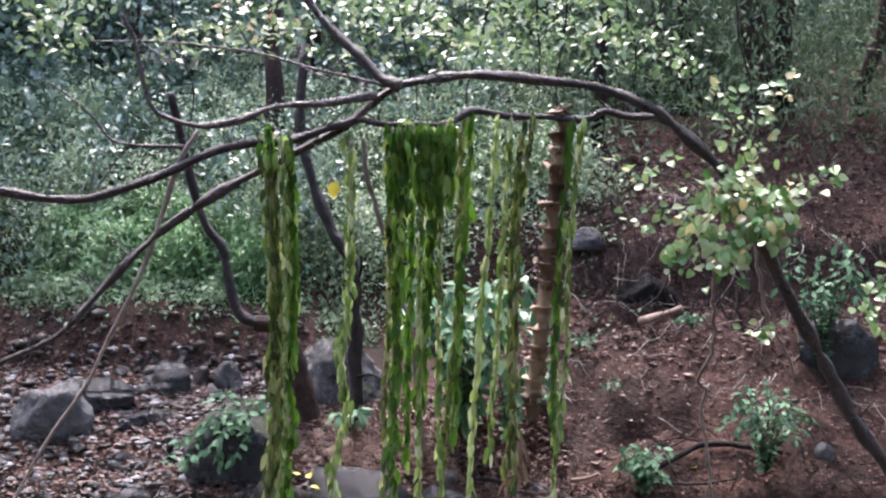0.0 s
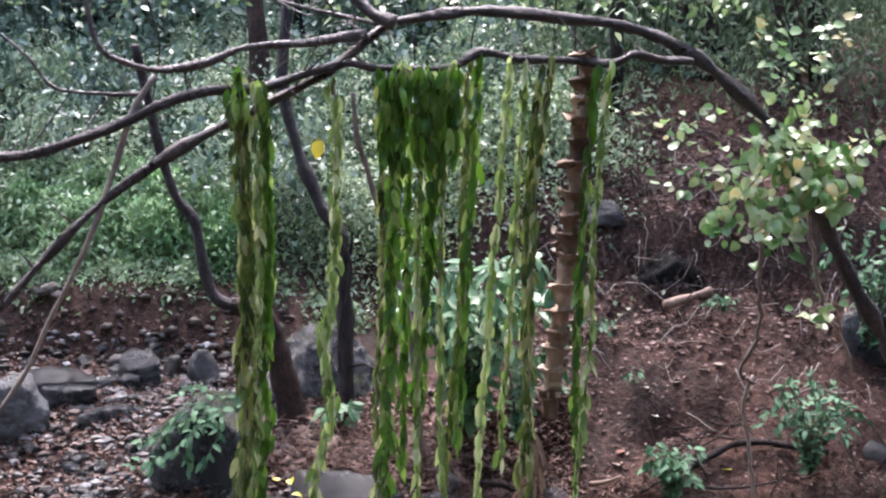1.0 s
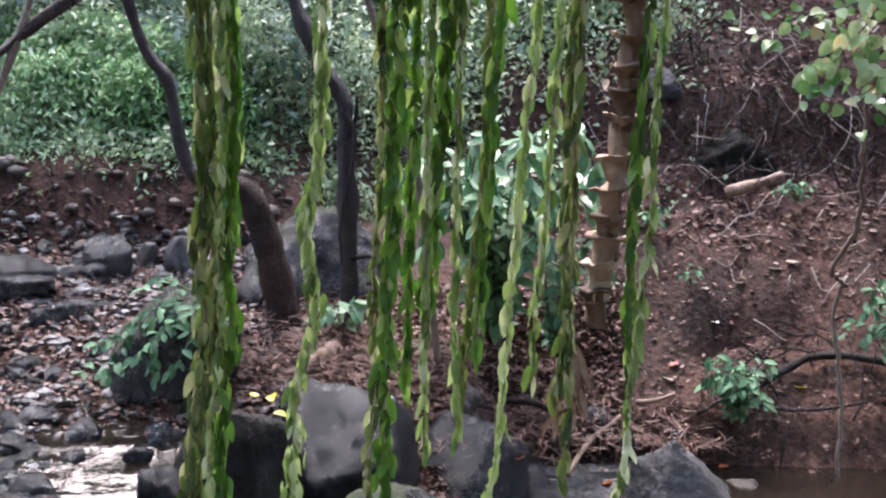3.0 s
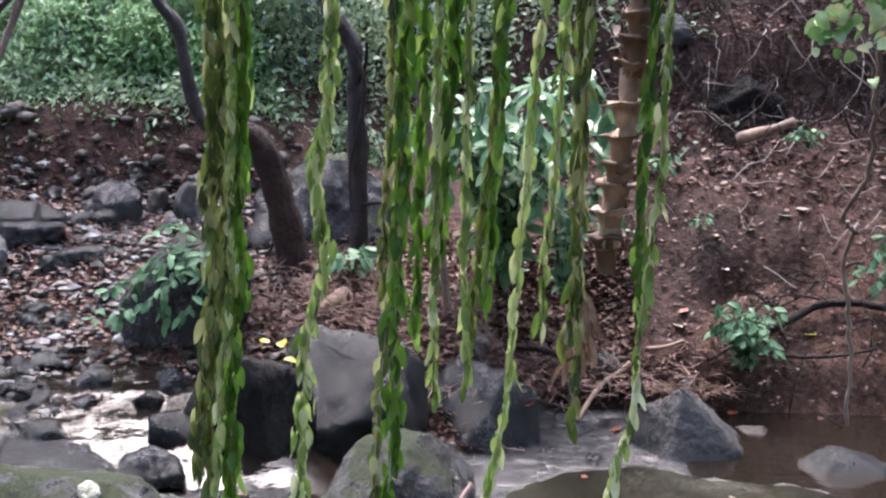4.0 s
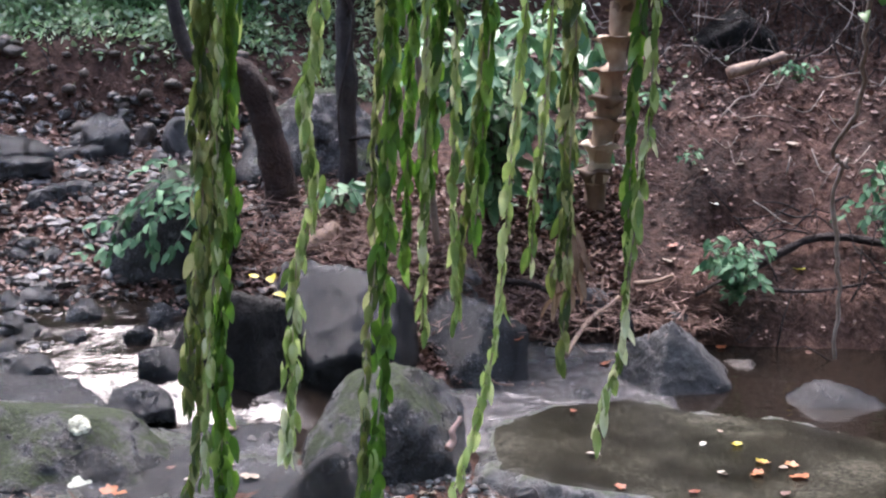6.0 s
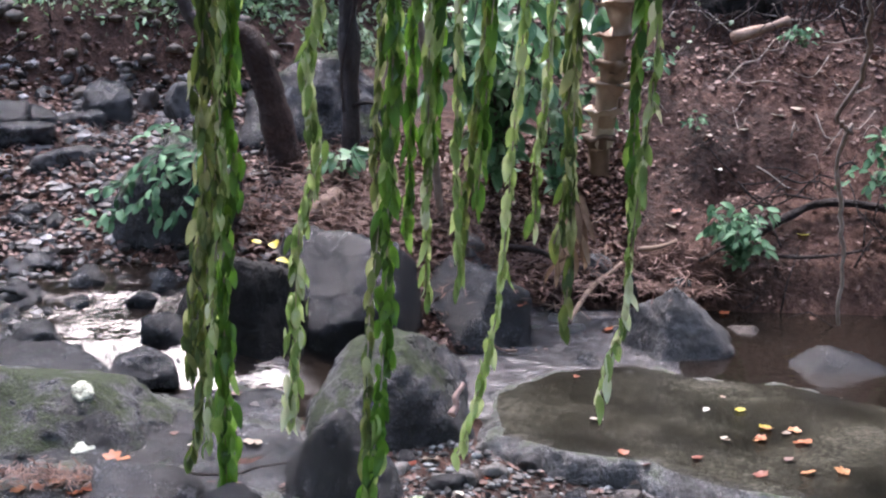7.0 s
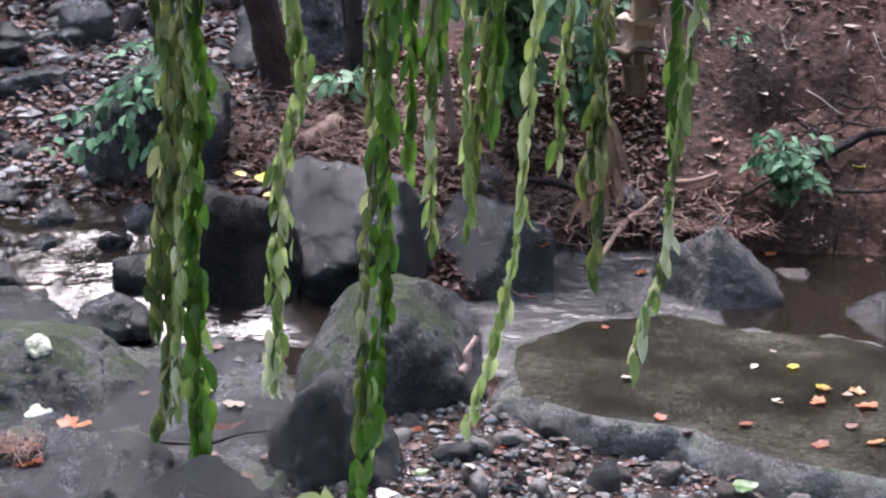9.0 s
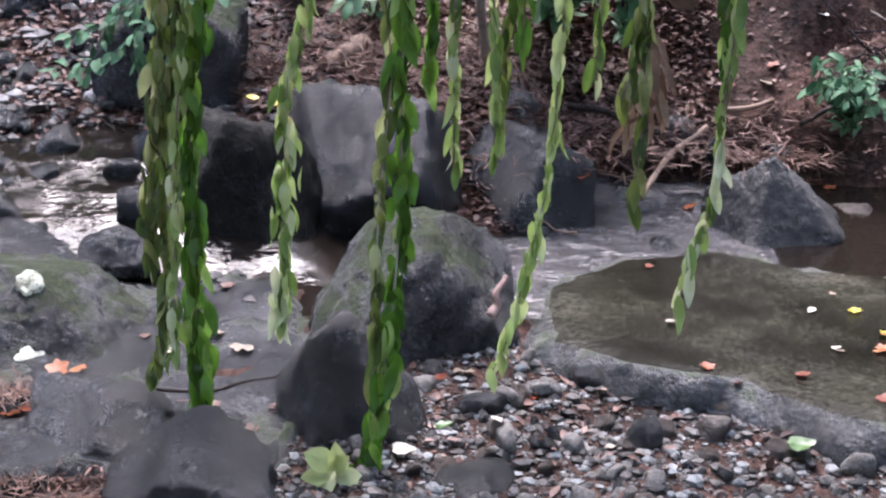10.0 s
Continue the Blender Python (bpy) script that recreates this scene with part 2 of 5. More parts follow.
orange_leaf = leaf_surface("orange_leaf", [(0.1, (0.13, 0.025, 0.010)), (0.5, (0.27, 0.075, 0.022)), (0.9, (0.36, 0.17, 0.07))], 0.45, 0.2, False, 0.3)
yellow_leaf = leaf_surface("yellow_leaf", [(0.1, (0.46, 0.38, 0.03)), (0.9, (0.62, 0.56, 0.09))], 0.4, 0.3)
cream_leaf = leaf_surface("cream_leaf", [(0.1, (0.36, 0.44, 0.15)), (0.9, (0.56, 0.58, 0.34))], 0.5, 0.3)
needle_litter = leaf_surface("needle_litter", [(0.1, (0.03, 0.015, 0.011)), (0.5, (0.105, 0.056, 0.041)), (0.9, (0.26, 0.165, 0.13))], 0.6, 0.1, True, 0.2)


def water_surface(name, ripple, size, rough=0.03, tone=(0.016, 0.012, 0.009, 1)):
    m, n, k, b = blank(name)
    b.inputs["Base Color"].default_value = tone
    b.inputs["Roughness"].default_value = rough
    b.inputs["IOR"].default_value = 1.33
    b.inputs["Transmission Weight"].default_value = 0.35
    at = n.new("ShaderNodeTexCoord")
    flow = n.new("ShaderNodeMapping")
    flow.inputs["Scale"].default_value = (1.0, 1.9, 1.0)
    k.new(at.outputs["Object"], flow.inputs[0])
    one = node(n, "ShaderNodeTexNoise", Scale=size, Detail=2.0, Distortion=0.6)
    k.new(flow.outputs[0], one.inputs["Vector"])
    relief = node(n, "ShaderNodeBump", Strength=ripple, Distance=0.02)
    k.new(one.outputs[0], relief.inputs["Height"])
    k.new(relief.outputs[0], b.inputs["Normal"])
    return m


stream_mat = water_surface("stream_water", 0.12, 26.0)
riffle_mat = water_surface("riffle_water", 0.6, 22.0, 0.22, (0.075, 0.072, 0.072, 1))
pool_mat = water_surface("pool_water", 0.15, 12.0)

# ---- building helpers ----


def link_mesh(name, verts, faces, material, parent=None, label="", smooth_shade=True):
    me = bpy.data.meshes.new(name)
    me.from_pydata(verts, [], faces)
    me.materials.append(material)
    if smooth_shade:
        me.shade_smooth()
    ob = new(name, me)
    if parent:
        ob.parent = parent
    if label:
        tagged(ob, label)
    return ob


def array_mesh(name, verts, quads, material):
    """A mesh out of number arrays, for what nobody could count."""
    me = bpy.data.meshes.new(name)
    me.vertices.add(len(verts))
    me.vertices.foreach_set("co", np.ascontiguousarray(verts, dtype=np.float32).ravel())
    side = quads.shape[1]
    me.loops.add(quads.size)
    me.loops.foreach_set("vertex_index", np.ascontiguousarray(quads, dtype=np.int32).ravel())
    me.polygons.add(len(quads))
    me.polygons.foreach_set("loop_start", np.arange(0, quads.size, side, dtype=np.int32))
    me.update(calc_edges=True)
    me.materials.append(material)
    return me


def empty(name, place, label="", category="", group="", kind=""):
    ob = new(name)
    ob.location = place
    ob.empty_display_size = 0.05
    return tagged(ob, label, category, group, kind)


def glide(points, steps):
    """A smooth line through the points."""
    p = [Vector(q) for q in points]
    p = [p[0] * 2 - p[1], *p, p[-1] * 2 - p[-2]]
    out = []
    for i in range(1, len(p) - 2):
        for s in range(steps):
            t = s / steps
            a, b, c, d = p[i - 1 : i + 3]
            out.append(0.5 * (2 * b + (c - a) * t + (2 * a - 5 * b + 4 * c - d) * t * t + (3 * b - a - 3 * c + d) * t**3))
    out.append(p[-2])
    return out


def tube(points, r0, r1, steps=5, sides=9, knobs=0.12, seed=0, wobble=0.0):
    """Verts and faces of a tapered, uneven limb along the points."""
    line = glide(points, steps)
    rng = random.Random(seed)
    if wobble:
        line = [q + Vector([rng.gauss(0, wobble) for _ in range(3)]) for q in line]
    verts, faces = [], []
    side = Vector((0.3, 0.9, 0.2))
    for i, q in enumerate(line):
        ahead = (line[min(i + 1, len(line) - 1)] - line[max(i - 1, 0)]).normalized()
        side = (side - ahead * side.dot(ahead)).normalized()
        other = ahead.cross(side)
        r = r0 + (r1 - r0) * i / (len(line) - 1)
        r *= 1 + knobs * noise.noise(q * 9 + Vector((seed, 0, 0))) * 2
        for s in range(sides):
            a = 2 * math.pi * s / sides
            rr = r * (1 + knobs * noise.noise(Vector((s * 1.7, i * 0.4, seed))))
            verts.append(q + side * (rr * math.cos(a)) + other * (rr * math.sin(a)))
    n = len(line)
    for i in range(n - 1):
        for s in range(sides):
            a, b = i * sides + s, i * sides + (s + 1) % sides
            faces.append((a, b, b + sides, a + sides))
    faces.append(tuple(reversed(range(sides))))
    faces.append(tuple(range((n - 1) * sides, n * sides)))
    return verts, faces


def merge(*pieces):
    verts, faces = [], []
    for v, f in pieces:
        k = len(verts)
        verts += list(v)
        faces += [tuple(i + k for i in face) for face in f]
    return verts, faces


def rock_mesh(w, d, h, seed, detail=4, cuts=9, rough=0.10, faces=(), crisp=17):
    """A broken stone: flat faces at chance or given slants, their edges worn, standing on z = 0 with a buried foot."""
    rng = random.Random(seed * 7 + 3)
    bm = bmesh.new()
    bmesh.ops.create_icosphere(bm, subdivisions=detail, radius=1.0)
    planes = [(Vector(v), 1.0) for v in ((1, 0, 0), (-1, 0, 0), (0, 1, 0), (0, -1, 0), (0, 0, 1), (0, 0, -1))]
    for _ in range(cuts if not faces else 4):
        v = Vector((rng.uniform(-1, 1), rng.uniform(-1, 1), rng.uniform(-0.35, 1))).normalized()
        planes.append((v, rng.uniform(0.72, 0.95) if not faces else rng.uniform(0.9, 1.05)))
    planes += [(Vector(v).normalized(), far) for v, far in faces]
    off = Vector((seed * 3.1, seed * 1.7, 0))
    if faces:
        crisp, rough = 24 if seed != 14 else 9, rough * 0.85
    for v in bm.verts:
        p = v.co.normalized()
        reach = sum(max(0.0, p.dot(axis) / far) ** crisp for axis, far in planes) ** (-1.0 / crisp)
        p = p * reach
        ridge = 1 - abs(noise.noise(p * 2.3 + off * 1.3))
        p *= 1 + rough * noise.fractal(p * 1.5 + off, 0.9, 2.1, 5) + 0.5 * rough * (ridge - 0.8) + 0.42 * rough * noise.noise(p * 7 + off) + 0.30 * rough * noise.noise(p * 17 + off)
        v.co = p
    xs = [v.co.x for v in bm.verts]
    ys = [v.co.y for v in bm.verts]
    top = max(v.co.z for v in bm.verts)
    foot = -0.45
    for v in bm.verts:
        v.co.x = (v.co.x - (max(xs) + min(xs)) / 2) * w / (max(xs) - min(xs))
        v.co.y = (v.co.y - (max(ys) + min(ys)) / 2) * d / (max(ys) - min(ys))
        v.co.z = (max(v.co.z, -0.75) - foot) * h / (top - foot)
    me = bpy.data.meshes.new("rock")
    bm.to_mesh(me)
    bm.free()
    me.shade_smooth()
    return me


def leaf_mesh(name, length, width, heart=0.2, fold=0.25, curl=0.2, twist=0.0, rows=6, belly=0.38):
    """One leaf, hanging from the origin along -z, its face to -y."""
    verts, faces = [], []
    for i in range(rows + 1):
        s = i / rows
        half = width / 2 * (math.sin(math.pi * min(1, s ** (math.log(0.5) / math.log(belly)))) ** 0.75 if 0 < s < 1 else (0.12 if s == 0 else 0.0))
        lift = heart * length * 0.25 * (1 - s) ** 3
        z, bow = -s * length, curl * length * (s - 0.5) ** 2
        turn = twist * s
        for side in (-1, 0, 1):
            x, y = side * half, -abs(side) * half * fold + bow
            x, y = x * math.cos(turn) - y * math.sin(turn), x * math.sin(turn) + y * math.cos(turn)
            verts.append((x, y, z + abs(side) * lift))
    for i in range(rows):
        for c in (0, 1):
            a = i * 3 + c
            faces.append((a, a + 3, a + 4, a + 1))
    me = bpy.data.meshes.new(name)
    me.from_pydata(verts, [], faces)
    me.shade_smooth()
    return me


def cloud(places, length, width, up=0.5, droop=0.3, rng=None, flat=1.0):
    """Arrays of six-cornered folded leaves at the places."""
    n = len(places)
    size = rng.uniform(0.65, 1.25, (n, 1))
    way = rng.normal(0, 1, (n, 3))
    way[:, 2] = way[:, 2] * flat - droop
    way /= np.linalg.norm(way, axis=1, keepdims=True)
    face = rng.normal(0, 1, (n, 3))
    face[:, 2] += up * 2
    face -= way * (face * way).sum(1, keepdims=True)
    face /= np.linalg.norm(face, axis=1, keepdims=True)
    side = np.cross(way, face)
    l, w = length * size, width * size * rng.uniform(0.8, 1.15, (n, 1))
    rim = face * w * 0.18
    p = np.asarray(places, float)
    v = np.stack([
        p, p + way * l * 0.3 + side * w * 0.5 + rim, p + way * l * 0.68 + side * w * 0.38 + rim * 0.6,
        p + way * l, p + way * l * 0.68 - side * w * 0.38 + rim * 0.6, p + way * l * 0.3 - side * w * 0.5 + rim,
    ], 1).reshape(-1, 3)
    base = np.arange(n)[:, None] * 6
    q = np.concatenate([base + [0, 1, 2, 3], base + [0, 3, 4, 5]], 1).reshape(-1, 4)
    return v, q


def stuff(name, arrays, material, label, category, broken=False):
    ob = new(name, array_mesh(name, *arrays, material))
    if broken:
        ob.data.shade_flat()
    return tagged(ob, label, category, kind="stuff")

# ---- ground ----
# piecewise profiles along y, blended across x
KY = (-60, -8, 0, 3.4, 4.4, 5.2, 5.6, 6.0, 6.3, 6.7, 6.98, 7.1, 7.4, 8.1, 8.35, 8.65, 8.8, 9.2, 10.6, 13.0, 20.0, 60.0)
PL = (4.0, 1.3, 0.42, 0.10, -0.02, 0.05, 0.12, 0.20, 0.29, 0.40, 0.488, 0.526, 0.62, 0.84, 1.20, 1.34, 1.41, 1.60, 2.10, 2.5, 3.5, 9.0)
PC = (4.0, 1.3, 0.42, 0.10, 0.01, 0.085, 0.11, 0.06, 0.12, 0.44, 0.528, 0.566, 0.66, 0.86, 0.96, 1.115, 1.19, 1.40, 2.00, 2.5, 3.5, 9.0)
PR = (4.0, 1.3, 0.42, 0.10, 0.01, 0.06, 0.03, 0.03, 0.03, 0.05, 0.09, 0.33, 0.54, 1.03, 1.16, 1.31, 1.64, 1.92, 2.48, 2.9, 4.0, 10.0)


def ramp(v, ys):
    if v <= KY[0]:
        return ys[0]
    for i in range(len(KY) - 1):
        if v <= KY[i + 1]:
            f = (v - KY[i]) / (KY[i + 1] - KY[i])
            return ys[i] + (ys[i + 1] - ys[i]) * f
    return ys[-1]


def smooth(a, b, v):
    f = min(1.0, max(0.0, (v - a) / (b - a)))
    return f * f * (3 - 2 * f)


def height(x, y):
    """The bare ground, before its small relief."""
    l, c, r = ramp(y, PL), ramp(y, PC), ramp(y, PR)
    a, b = smooth(-1.1, -0.5, x), smooth(0.05, 0.40, x)
    z = l + (c - l) * a
    z = z + (r - z) * b
    z += 0.10 * max(0.0, abs(x) - 3.0) * smooth(4, 9, y)
    return z


PITS = ((1.37, 7.54, 0.10, 0.17), (1.62, 7.58, 0.11, 0.17), (1.24, 7.47, 0.08, 0.10), (1.42, 8.44, 0.14, 0.15), (1.78, 8.48, 0.13, 0.12), (2.2, 8.35, 0.18, 0.14))


def relief(x, y):
    p = Vector((x, y, 0))
    lump = 0.035 * noise.fractal(p * 1.7, 0.8, 2.1, 4) + 0.018 * noise.noise(p * 6.5) + 0.010 * noise.noise(p * 17)
    bank = smooth(6.9, 7.6, y) * smooth(0.3, 0.9, x)
    lump -= 0.055 * math.exp(-(((x + 1.2 + 0.25 * (y - 6.1)) / 0.26) ** 2)) * smooth(5.5, 5.75, y) * smooth(6.75, 6.4, y)
    for px, py, pr, pd in PITS:
        lump -= pd * math.exp(-((x - px) ** 2 + ((y - py) * 1.3) ** 2) / pr**2)
    lump += bank * (0.07 * noise.noise(p * 2.6 + Vector((3, 1, 0))) + 0.035 * noise.noise(p * 7) + 0.022 * noise.noise(p * 15) + 0.016 * abs(noise.noise(p * 29)))
    return lump


def level(x, y):
    return height(x, y) + relief(x, y)


def spread(inner0, inner1, step, out0, out1):
    """Even steps inside, growing ones outside."""
    a = list(np.arange(inner0, inner1 + step / 2, step))
    s, v = step, inner0
    while v > out0:
        s *= 1.25
        v -= s
        a.insert(0, v)
    s, v = step, inner1
    while v < out1:
        s *= 1.25
        v += s
        a.append(v)
    return a


def build_ground():
    xs, ys = spread(-3.0, 3.2, 0.035, -400, 400), spread(4.0, 9.6, 0.035, -400, 600)
    verts = [(x, y, level(x, y)) for y in ys for x in xs]
    n = len(xs)
    faces = [(j * n + i, j * n + i + 1, (j + 1) * n + i + 1, (j + 1) * n + i) for j in range(len(ys) - 1) for i in range(n - 1)]
    ob = link_mesh("ground", verts, faces, earth)
    return tagged(ob, "dark reddish brown forest soil of a stream gully", "ground", kind="structure")


build_ground()


def build_water():
    def stand(x, y):
        left = np.interp(y, (5.5, 5.78, 6.0, 6.35, 6.6, 7.0), (0.06, 0.12, 0.215, 0.315, 0.365, 0.41))
        return left + (0.115 - left) * smooth(-0.75, -0.35, x)

    for x0, x1, material, label in ((-2.6, -0.1, stream_mat, "shallow rippling stream water between the rocks"), (-0.1, 0.95, riffle_mat, "broken glinting water of a riffle between the boulders"), (0.95, 3.2, pool_mat, "calm shallow brown pool at the foot of the bank")):
        xs, ys = np.arange(x0, x1 + 0.01, 0.025), np.arange(5.55, 7.05, 0.025)
        rough = 0.005 if x0 < -1 else 0.012 if x0 < 0 else 0.0008
        verts = [(x, y, stand(x, y) + rough * smooth(-0.1, 0.05, x if x0 > -1 else 1) * smooth(0.95, 0.7, x) * (noise.noise(Vector((x * 8, y * 15, 0))) + 0.5 * noise.noise(Vector((x * 19, y * 33, 2))))) for y in ys for x in xs]
        n = len(xs)
        faces = [(j * n + i, j * n + i + 1, (j + 1) * n + i + 1, (j + 1) * n + i) for j in range(len(ys) - 1) for i in range(n - 1)]
        ob = link_mesh("water", verts, faces, material)
        ob.visible_shadow = False
        tagged(ob, label, "water", kind="structure")


build_water()


def flat_stone(name, outline, top, deep, material, label, seed, tilt=0.0, uneven=0.010):
    """A broad slab with a broken rim and a slightly uneven top."""
    corners = [Vector((x, y, 0)) for x, y in outline]
    line = []
    for i, p in enumerate(corners):
        q = corners[(i + 1) % len(corners)]
        m = max(3, int((q - p).length / 0.03))
        line += [p.lerp(q, f / m) + Vector([0.022 * noise.fractal(p.lerp(q, f / m) * 6 + Vector((k * 5, seed, 0)), 0.7, 2.2, 4) for k in (0, 1)] + [0]) for f in range(m)]
    cx, cy = sum(p.x for p in line) / len(line), sum(p.y for p in line) / len(line)
    rings = [(1.09, -deep), (1.07, -deep * 0.55), (1.045, -0.05), (1.015, -0.026), (0.985, -0.010), (0.95, -0.002), (0.9, 0.0), (0.85, 0.001), (0.8, 0.002), (0.75, 0.0), (0.7, 0.001), (0.65, 0.0), (0.6, 0.0), (0.55, 0.0), (0.5, 0.001), (0.45, 0.0), (0.4, 0.002), (0.3, 0.0), (0.2, 0.0), (0.1, 0.0)]
    cut = 5
    verts, faces = [], []
    for f, z in rings:
        for i, p in enumerate(line):
            x, y = cx + (p.x - cx) * f, cy + (p.y - cy) * f
            q = Vector((x * 3, y * 3, seed))
            j = 0.02 * noise.fractal(q * 4, 0.7, 2.0, 3) if f > 0.99 else 0
            lump = uneven * noise.fractal(q * 1.5, 0.8, 2.0, 4) + (0.03 * noise.fractal(q * 3, 0.8, 2.0, 4) if z < -0.005 else 0)
            verts.append((x + j, y + j, top + z + lump + tilt * (y - cy)))
    n = len(line)
    for r in range(len(rings) - 1):
        for i in range(n):
            a, b = r * n + i, r * n + (i + 1) % n
            faces.append((a, b, b + n, a + n))
    verts.append((cx, cy, top))
    for i in range(n):
        faces.append(((len(rings) - 1) * n + i, (len(rings) - 1) * n + (i + 1) % n, len(verts) - 1))
    ob = link_mesh(name, verts[cut * n :], [tuple(i - cut * n for i in f) for f in faces if min(f) >= cut * n], material)
    link_mesh("broken_edge", verts[: (cut + 1) * n], [f for f in faces if max(f) < (cut + 1) * n], edge_rock, ob, "rough grey broken edge")
    return tagged(ob, label, "rock")


SLAB = [(0.17, 5.62), (0.19, 5.82), (0.27, 5.94), (0.45, 6.12), (0.76, 6.24), (1.00, 6.06), (1.34, 6.02), (1.65, 5.79), (1.87, 5.48), (1.69, 4.72), (1.36, 4.70), (1.11, 4.82), (0.88, 4.92), (0.70, 5.11), (0.39, 5.21), (0.19, 5.35)]
LEDGE = [(-1.51, 4.60), (-1.61, 5.04), (-1.40, 5.30), (-1.20, 5.58), (-0.90, 5.76), (-0.52, 5.72), (-0.43, 5.30), (-0.41, 4.66)]

flat_stone("rock_slab", SLAB, 0.132, 0.2, slab_rock, "broad flat olive-brown rock slab under a film of water", 1, -0.018, 0.003)
flat_stone("rock_ledge", LEDGE, 0.10, 0.2, ledge_rock, "flat wet grey rock ledge strewn with fallen leaves", 2, 0.075, 0.03)


# the slants of the faces of the stones seen best, by the stone's seed
FACES = {
    11: [((-0.05, -0.97, 0.25), 0.80), ((-0.75, -0.35, 0.55), 0.72), ((0.1, 0.1, 1.0), 0.85), ((0.75, -0.5, 0.4), 0.80)],
    12: [((-0.22, -0.62, 0.75), 0.55), ((0.1, -0.85, -0.50), 0.62), ((0.15, 0.35, 0.92), 0.80), ((-0.85, -0.45, 0.25), 0.72), ((0.9, -0.3, 0.2), 0.85)],
    13: [((-0.42, -0.55, 0.72), 0.58), ((0.55, -0.75, 0.35), 0.72), ((0.4, 0.2, 0.9), 0.75), ((-0.8, -0.5, -0.1), 0.8)],
    14: [((-0.62, -0.25, 0.74), 0.50), ((0.25, -0.92, 0.22), 0.72), ((0.72, -0.2, 0.66), 0.68), ((-0.45, -0.85, 0.3), 0.74), ((0.1, 0.3, 0.95), 0.80)],
    15: [((0.12, -0.88, 0.46), 0.42), ((-0.90, -0.40, 0.18), 0.55), ((0.74, -0.25, 0.62), 0.46), ((-0.62, 0.1, 0.78), 0.62), ((0.0, 0.8, 0.6), 0.50)],
    16: [((-0.80, -0.40, 0.45), 0.62), ((0.20, -0.84, 0.50), 0.55), ((0.66, -0.05, 0.75), 0.55), ((-0.1, 0.5, 0.86), 0.68)],
    17: [((0.05, -0.74, 0.67), 0.48), ((0.0, -0.97, 0.1), 0.75), ((0.55, -0.1, 0.82), 0.68), ((-0.8, -0.2, 0.5), 0.80)],
    18: [((0.25, -0.78, 0.57), 0.62), ((-0.35, -0.60, 0.72), 0.62), ((0.75, -0.25, 0.60), 0.66), ((0.1, 0.25, 0.96), 0.72)],
    19: [((0.1, -0.45, 0.88), 0.55)],
    27: [((-0.1, -0.95, 0.12), 0.80), ((-0.55, -0.1, 0.82), 0.72), ((0.3, -0.2, 0.93), 0.78)],
    46: [((-0.1, -0.97, -0.2), 0.75), ((-0.5, -0.3, 0.8), 0.7), ((0.5, 0.0, 0.85), 0.72)],
    48: [((0.3, -0.35, 0.88), 0.70), ((-0.6, -0.3, 0.74), 0.70), ((0.0, -0.95, 0.3), 0.85)],
    49: [((-0.35, -0.55, 0.76), 0.62), ((0.55, -0.4, 0.73), 0.66)],
}


def boulder(x, y, z, w, d, h, seed, label, look_kind="wet"):
    material = {"wet": wet_rock, "mossy": mossy_rock, "pale": pale_rock, "brown": brown_rock, "stump": dark_rock, "dark": dark_rock}[look_kind]
    if look_kind == "wet" and "pale" in label:
        material = pale_rock
    if look_kind == "wet" and "brown" in label:
        material = brown_rock
    me = rock_mesh(w, d, h, seed, 5 if w > 0.3 else 4 if w > 0.12 else 3, faces=FACES.get(seed, ()))
    me.materials.append(material)
    ob = new("boulder" if w > 0.25 else "stone", me)
    ob.location = (x, y, z)
    ob.rotation_euler = (0, 0, 0)
    return tagged(ob, label, "rock", "rocks in the stream")


boulder(-0.78, 6.12, 0.04, 0.56, 0.40, 0.52, 11, 'dark brown wet boulder beside the stream', 'dark')
boulder(-0.36, 6.36, 0.06, 0.62, 0.44, 0.54, 12, 'wet grey boulder with a bare sloping face')
boulder(0.14, 6.50, 0.08, 0.50, 0.40, 0.36, 13, 'wet grey boulder under leaf litter')
boulder(-0.17, 5.50, 0.04, 0.62, 0.46, 0.40, 14, "mossy grey boulder at the water's edge", 'mossy')
boulder(-0.28, 4.89, 0.00, 0.45, 0.28, 0.39, 15, 'pointed wet grey rock standing in the gravel')
boulder(0.98, 6.42, 0.02, 0.50, 0.42, 0.37, 16, 'wet grey boulder with pale veins in the pool')
boulder(1.60, 6.20, 0.02, 0.44, 0.20, 0.18, 17, 'long wet grey rock lying in the pool')
boulder(-1.26, 5.36, 0.04, 0.77, 0.52, 0.27, 18, 'grey boulder with moss and white lichen', 'mossy')
boulder(-1.42, 5.74, 0.12, 0.49, 0.34, 0.14, 19, 'wet glistening rock in the stream')
boulder(-1.08, 5.85, 0.15, 0.26, 0.21, 0.11, 20, 'wet glistening rock in the stream')
boulder(-1.04, 6.07, 0.20, 0.19, 0.15, 0.13, 21, 'dark smooth wet rock in the stream')
boulder(-1.52, 6.03, 0.19, 0.21, 0.17, 0.10, 22, "grey rock at the stream's edge")
boulder(-1.42, 6.44, 0.31, 0.15, 0.12, 0.09, 23, 'black wet stone in the stream bed')
boulder(-1.18, 6.31, 0.27, 0.13, 0.12, 0.07, 24, 'round grey stone in the stream bed')
boulder(-1.11, 6.41, 0.31, 0.11, 0.10, 0.10, 25, 'dark stone in the stream bed')
boulder(-1.68, 6.34, 0.28, 0.12, 0.11, 0.09, 26, 'dark stone in the stream bed')
boulder(-1.12, 6.88, 0.36, 0.56, 0.42, 0.52, 27, 'large dark boulder with a mossy top under a leafy shrub', 'mossy')
